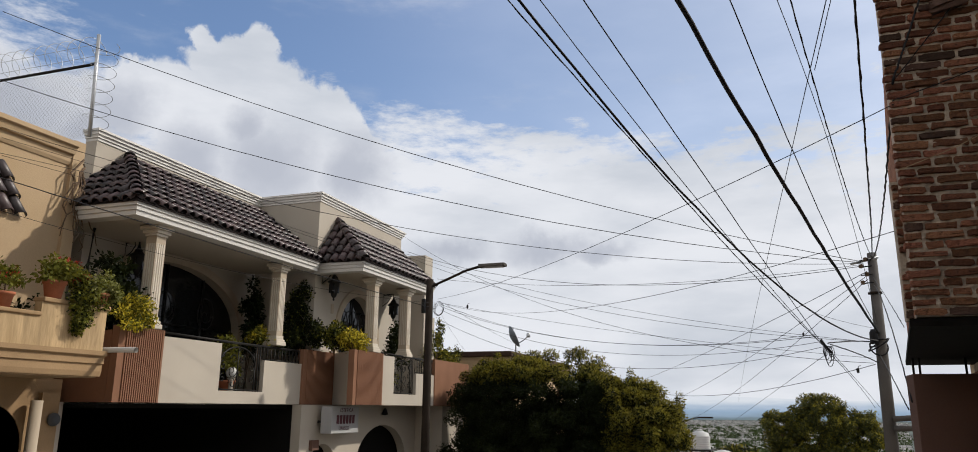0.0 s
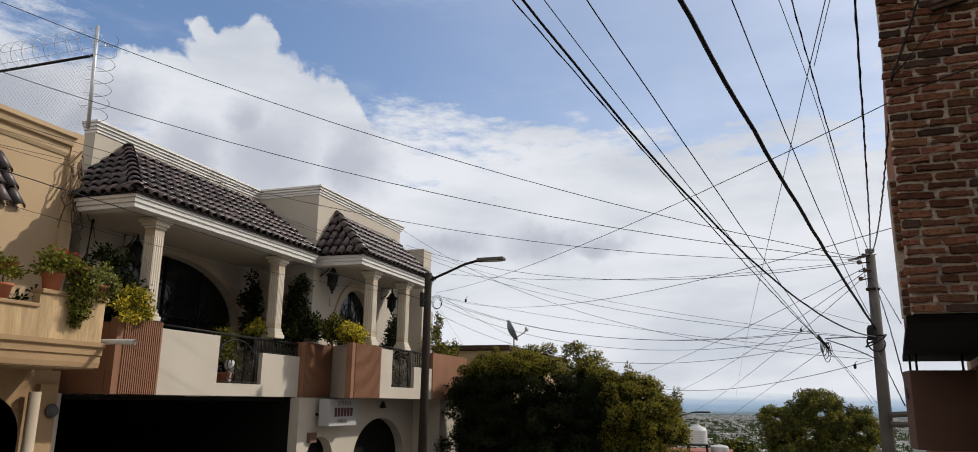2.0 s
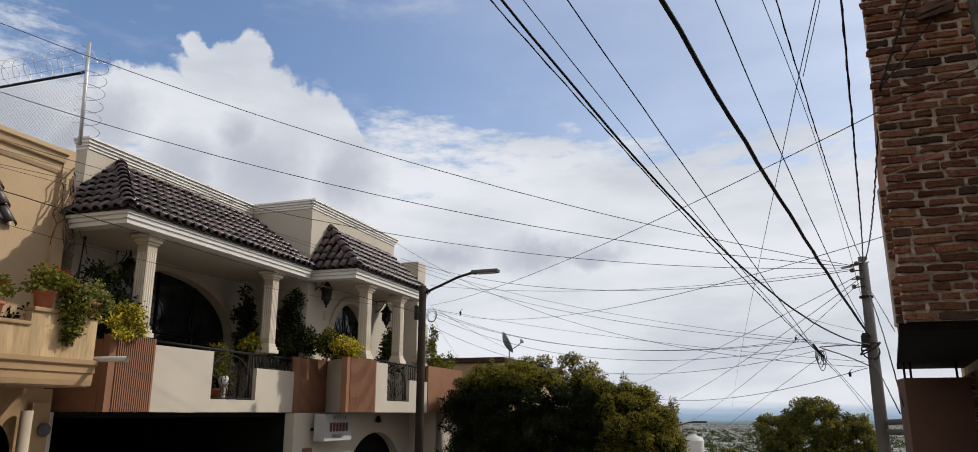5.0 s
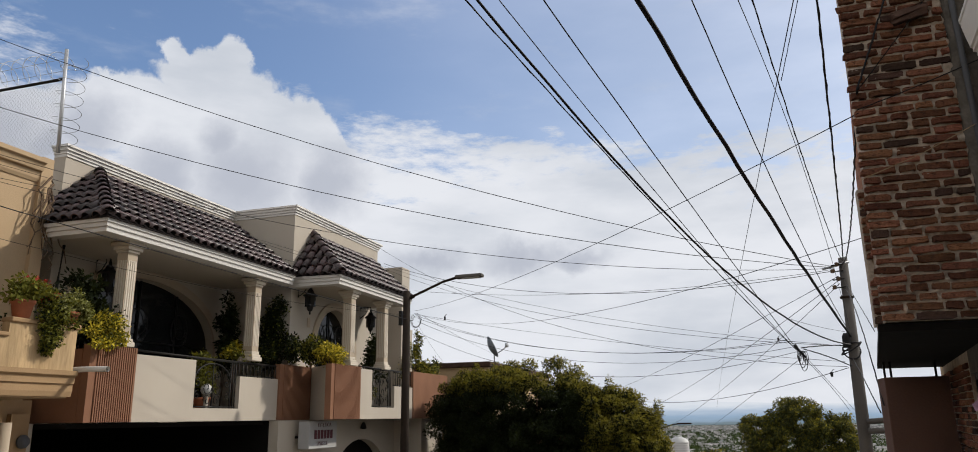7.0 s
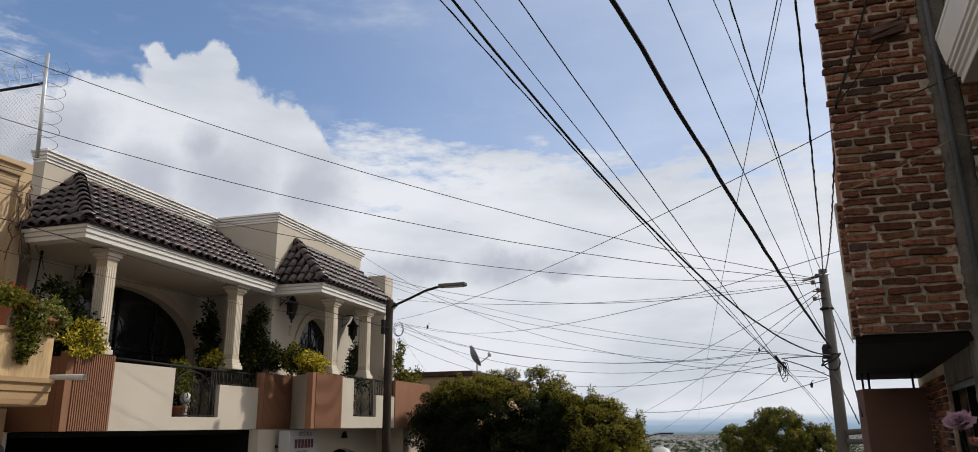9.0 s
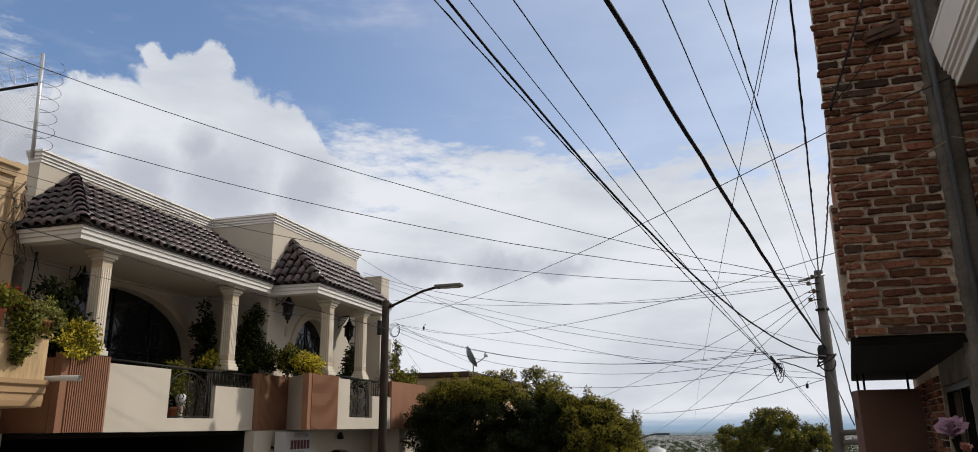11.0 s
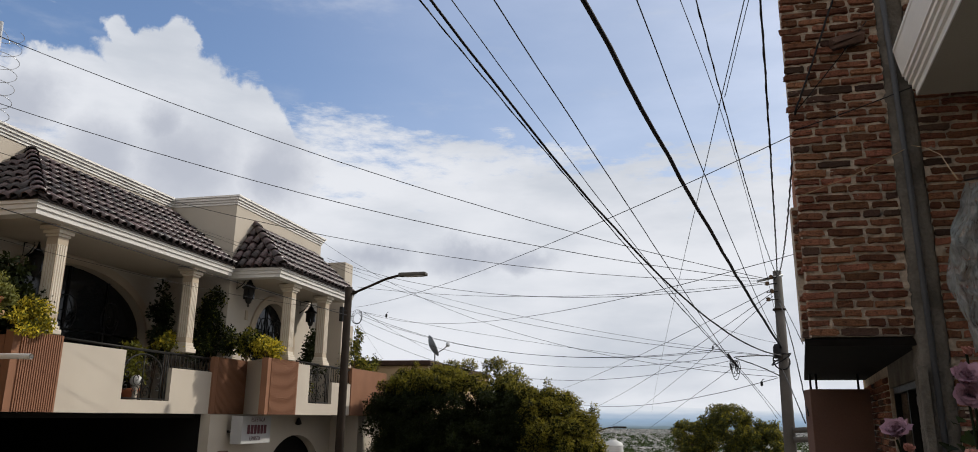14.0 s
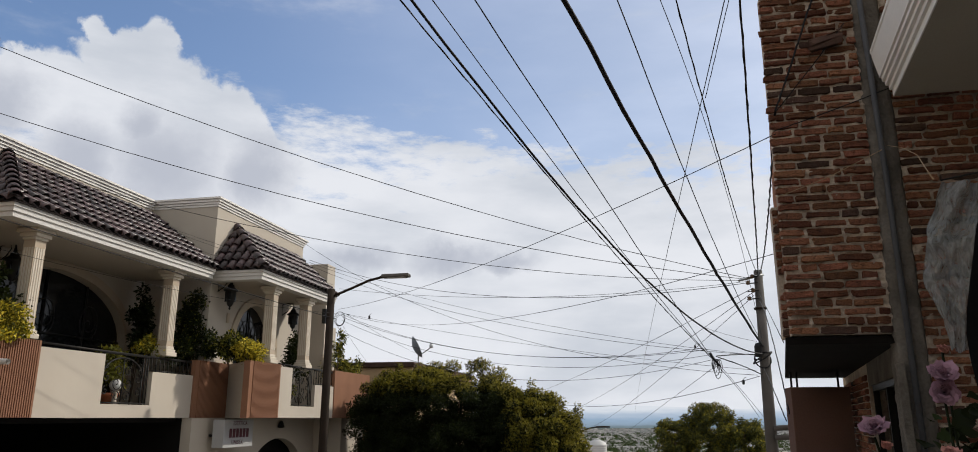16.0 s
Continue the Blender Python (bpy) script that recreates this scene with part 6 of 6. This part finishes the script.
for i in range(41):
    u = i / 40
    z = 2.352 - 0.545 * u
    left = along(z, ((2.36, 0.966), (2.19, 0.905), (2.055, 0.874), (1.95, 0.888), (1.90, 0.908), (1.82, 0.915), (1.7, 0.92)))
    right = along(z, ((2.36, 1.16), (2.1, 1.10), (1.9, 1.02), (1.7, 0.965)))
    row = []
    for j in range(41):
        w = j / 40
        x = left + w * (right - left) + 0.006 * noise.noise(Vector((u * 9, w * 3, 4.0)))
        y = 2.6 + 0.014 * math.sin(w * 15 + 4 * u) * (0.3 + u) + 0.035 * noise.noise(Vector((w * 4 + u * 2, u * 5, 0.3))) + 0.018 * abs(noise.noise(Vector((w * 9 - u * 5, u * 9, 1.3)))) + 0.005 * noise.noise(Vector((w * 11 + u * 8, u * 22, 2.3)))
        row.append(film.verts.new((x, y, z - 0.012 * w * (1 - u) - 0.02 * u * noise.noise(Vector((w * 6, 0.5, 0.7))))))
    rows.append(row)
for a, b in zip(rows, rows[1:]):
    for j in range(40):
        film.faces.new((a[j], a[j + 1], b[j + 1], b[j]))
bmesh.ops.solidify(film, geom=film.faces[:], thickness=0.002)
part("plastic_sheet", film, FILM, None, "crumpled cloudy plastic sheet hanging from a string", "plastic sheet")
# near edge of the cloth shows; it is widened unseen to shade the lower bricks
cloth = bmesh.new()
rows = []
for i in range(33):
    u = i / 32
    z = 2.42 - 2.6 * u
    left = along(z, ((2.43, 1.09), (2.19, 1.018), (1.95, 0.974), (1.83, 0.955), (1.7, 0.958), (1.5, 0.97)))
    rows.append([cloth.verts.new((left + w * 1.95 + 0.008 * math.sin(u * 23), 2.55 + 0.016 * math.sin(w * 58 + u * 3), z)) for w in [j / 60 for j in range(61)]])
for a, b in zip(rows, rows[1:]):
    for j in range(60):
        cloth.faces.new((a[j], a[j + 1], b[j + 1], b[j])).smooth = True
bmesh.ops.solidify(cloth, geom=cloth.faces[:], thickness=0.006)
part("shade_cloth", cloth, CLOTH, None, "black shade cloth hanging beside the plastic", "cloth")
string = part("string", tube(bmesh.new(), [(0.94, 2.6, 2.36), (1.15, 3.25, 2.60), (1.35, 3.9, 2.87), (1.55, 4.7, 3.18), (1.69, 5.4, 3.44)], 0.002, 5), WARM, None, "thin string tied to the brick wall", "string")
part("string", tube(bmesh.new(), [(1.66, 5.42, 3.42), (1.3, 5.44, 3.25), (0.93, 5.45, 3.12)], 0.003, 5), WARM, None, "thin string across the brick wall", "string")
line = part("wire", tube(bmesh.new(), [(0.96, 2.6, 2.356), (1.25, 2.58, 2.40), (2.9, 2.56, 2.44)], 0.003, 6), IRON, None, "thin wire carrying cloth and plastic", "wire")


# ---- bricks, piece by piece ----
def brick_mesh(seed, mat):
    """A hand-made brick with worn, uneven edges: unit size, face towards -y."""
    rnd = random.Random(seed)
    bm = bmesh.new()
    n = 12
    rim = []
    for k in range(n):
        a = 2 * math.pi * (k + 0.5) / n
        c, s = math.cos(a), math.sin(a)
        rim.append((0.5 * math.copysign(abs(c) ** 0.22, c) + rnd.uniform(-0.04, 0.02), 0.5 * math.copysign(abs(s) ** 0.22, s) + rnd.uniform(-0.16, 0.09)))
    rings = []
    for y, f in ((0.0, 1.0), (-0.65, 1.0), (-1.0, 0.9)):
        rings.append([bm.verts.new((u * (1 - (1 - f) * 0.3), y + rnd.uniform(-0.2, 0.2) * (y < -0.1), w * f)) for u, w in rim])
    for a, b in zip(rings, rings[1:]):
        for k in range(n):
            bm.faces.new((a[k], a[(k + 1) % n], b[(k + 1) % n], b[k])).smooth = y == 0
    f = bm.faces.new(rings[-1])
    bmesh.ops.poke(bm, faces=[f], offset=rnd.uniform(-0.1, 0.15))
    bmesh.ops.recalc_face_normals(bm, faces=bm.faces)
    return mesh_of("brick", bm, mat)


BRICKS = [brick_mesh(i, BRICK) for i in range(14)] + [brick_mesh(20 + i, BRICK_DARK) for i in range(4)]


def lay(parent, off, turn, start, end, z0, z1, face, seed, ragged=0.0, course=0.0625, deep=0.031, burnt=0.13):
    """Courses of bricks along a wall face; turn: degrees about z from facing -y."""
    rnd = random.Random(seed)
    n = int((z1 - z0) / course)
    rot = Matrix.Rotation(radians(turn), 4, "Z")
    for k in range(n):
        z = z0 + (k + 0.5) * course
        u = start - rnd.choice((0.0, 0.13, 0.07, 0.19)) * (0 if ragged else 1) + rnd.uniform(-ragged, ragged)
        while u < end - 0.05:
            ln = rnd.choice((0.22, 0.23, 0.21, 0.225, 0.20, 0.105, 0.19))
            if ragged and u < start + 0.03 and k % 2:
                ln = rnd.choice((0.11, 0.14, 0.17))
            a, b = max(u, start - ragged), min(u + ln, end)
            if b - a > 0.04:
                m = rnd.choice(BRICKS[:14]) if rnd.random() > burnt else rnd.choice(BRICKS[14:])
                mid = (a + b) / 2
                place = Vector((mid, face + 0.016, z)) if turn == 0 else Vector((face + 0.014, mid, z))
                piece("brick", m, parent, off @ Matrix.Translation(place) @ rot @ Matrix.Rotation(rnd.uniform(-0.012, 0.012), 4, "Y") @ Matrix.Diagonal((b - a - 0.004, deep + rnd.uniform(-0.007, 0.010), 0.0465 + rnd.uniform(-0.008, 0.004), 1)))
            u += ln + 0.014 + rnd.uniform(-0.004, 0.008)


lay(bed, B_OFF, 0, BX, 1.60, 2.15, 4.78, BY, 1, ragged=0.014)
lay(bed_right, B_OFF, 0, 1.79, 2.62, 1.25, 5.15, BY, 2)
lay(street_wall, B_OFF @ Matrix(((1, LEAN, 0, -LEAN * BY), (0, 1, 0, 0), (0, 0, 1, 0), (0, 0, 0, 1))), -90, 7.68, 10.25, 1.0, 2.06, 1.612, 3)
lay(pier, B_OFF, 0, BX - 0.02, BX + 0.1, 2.15, 3.1, BY + 0.13, 4)
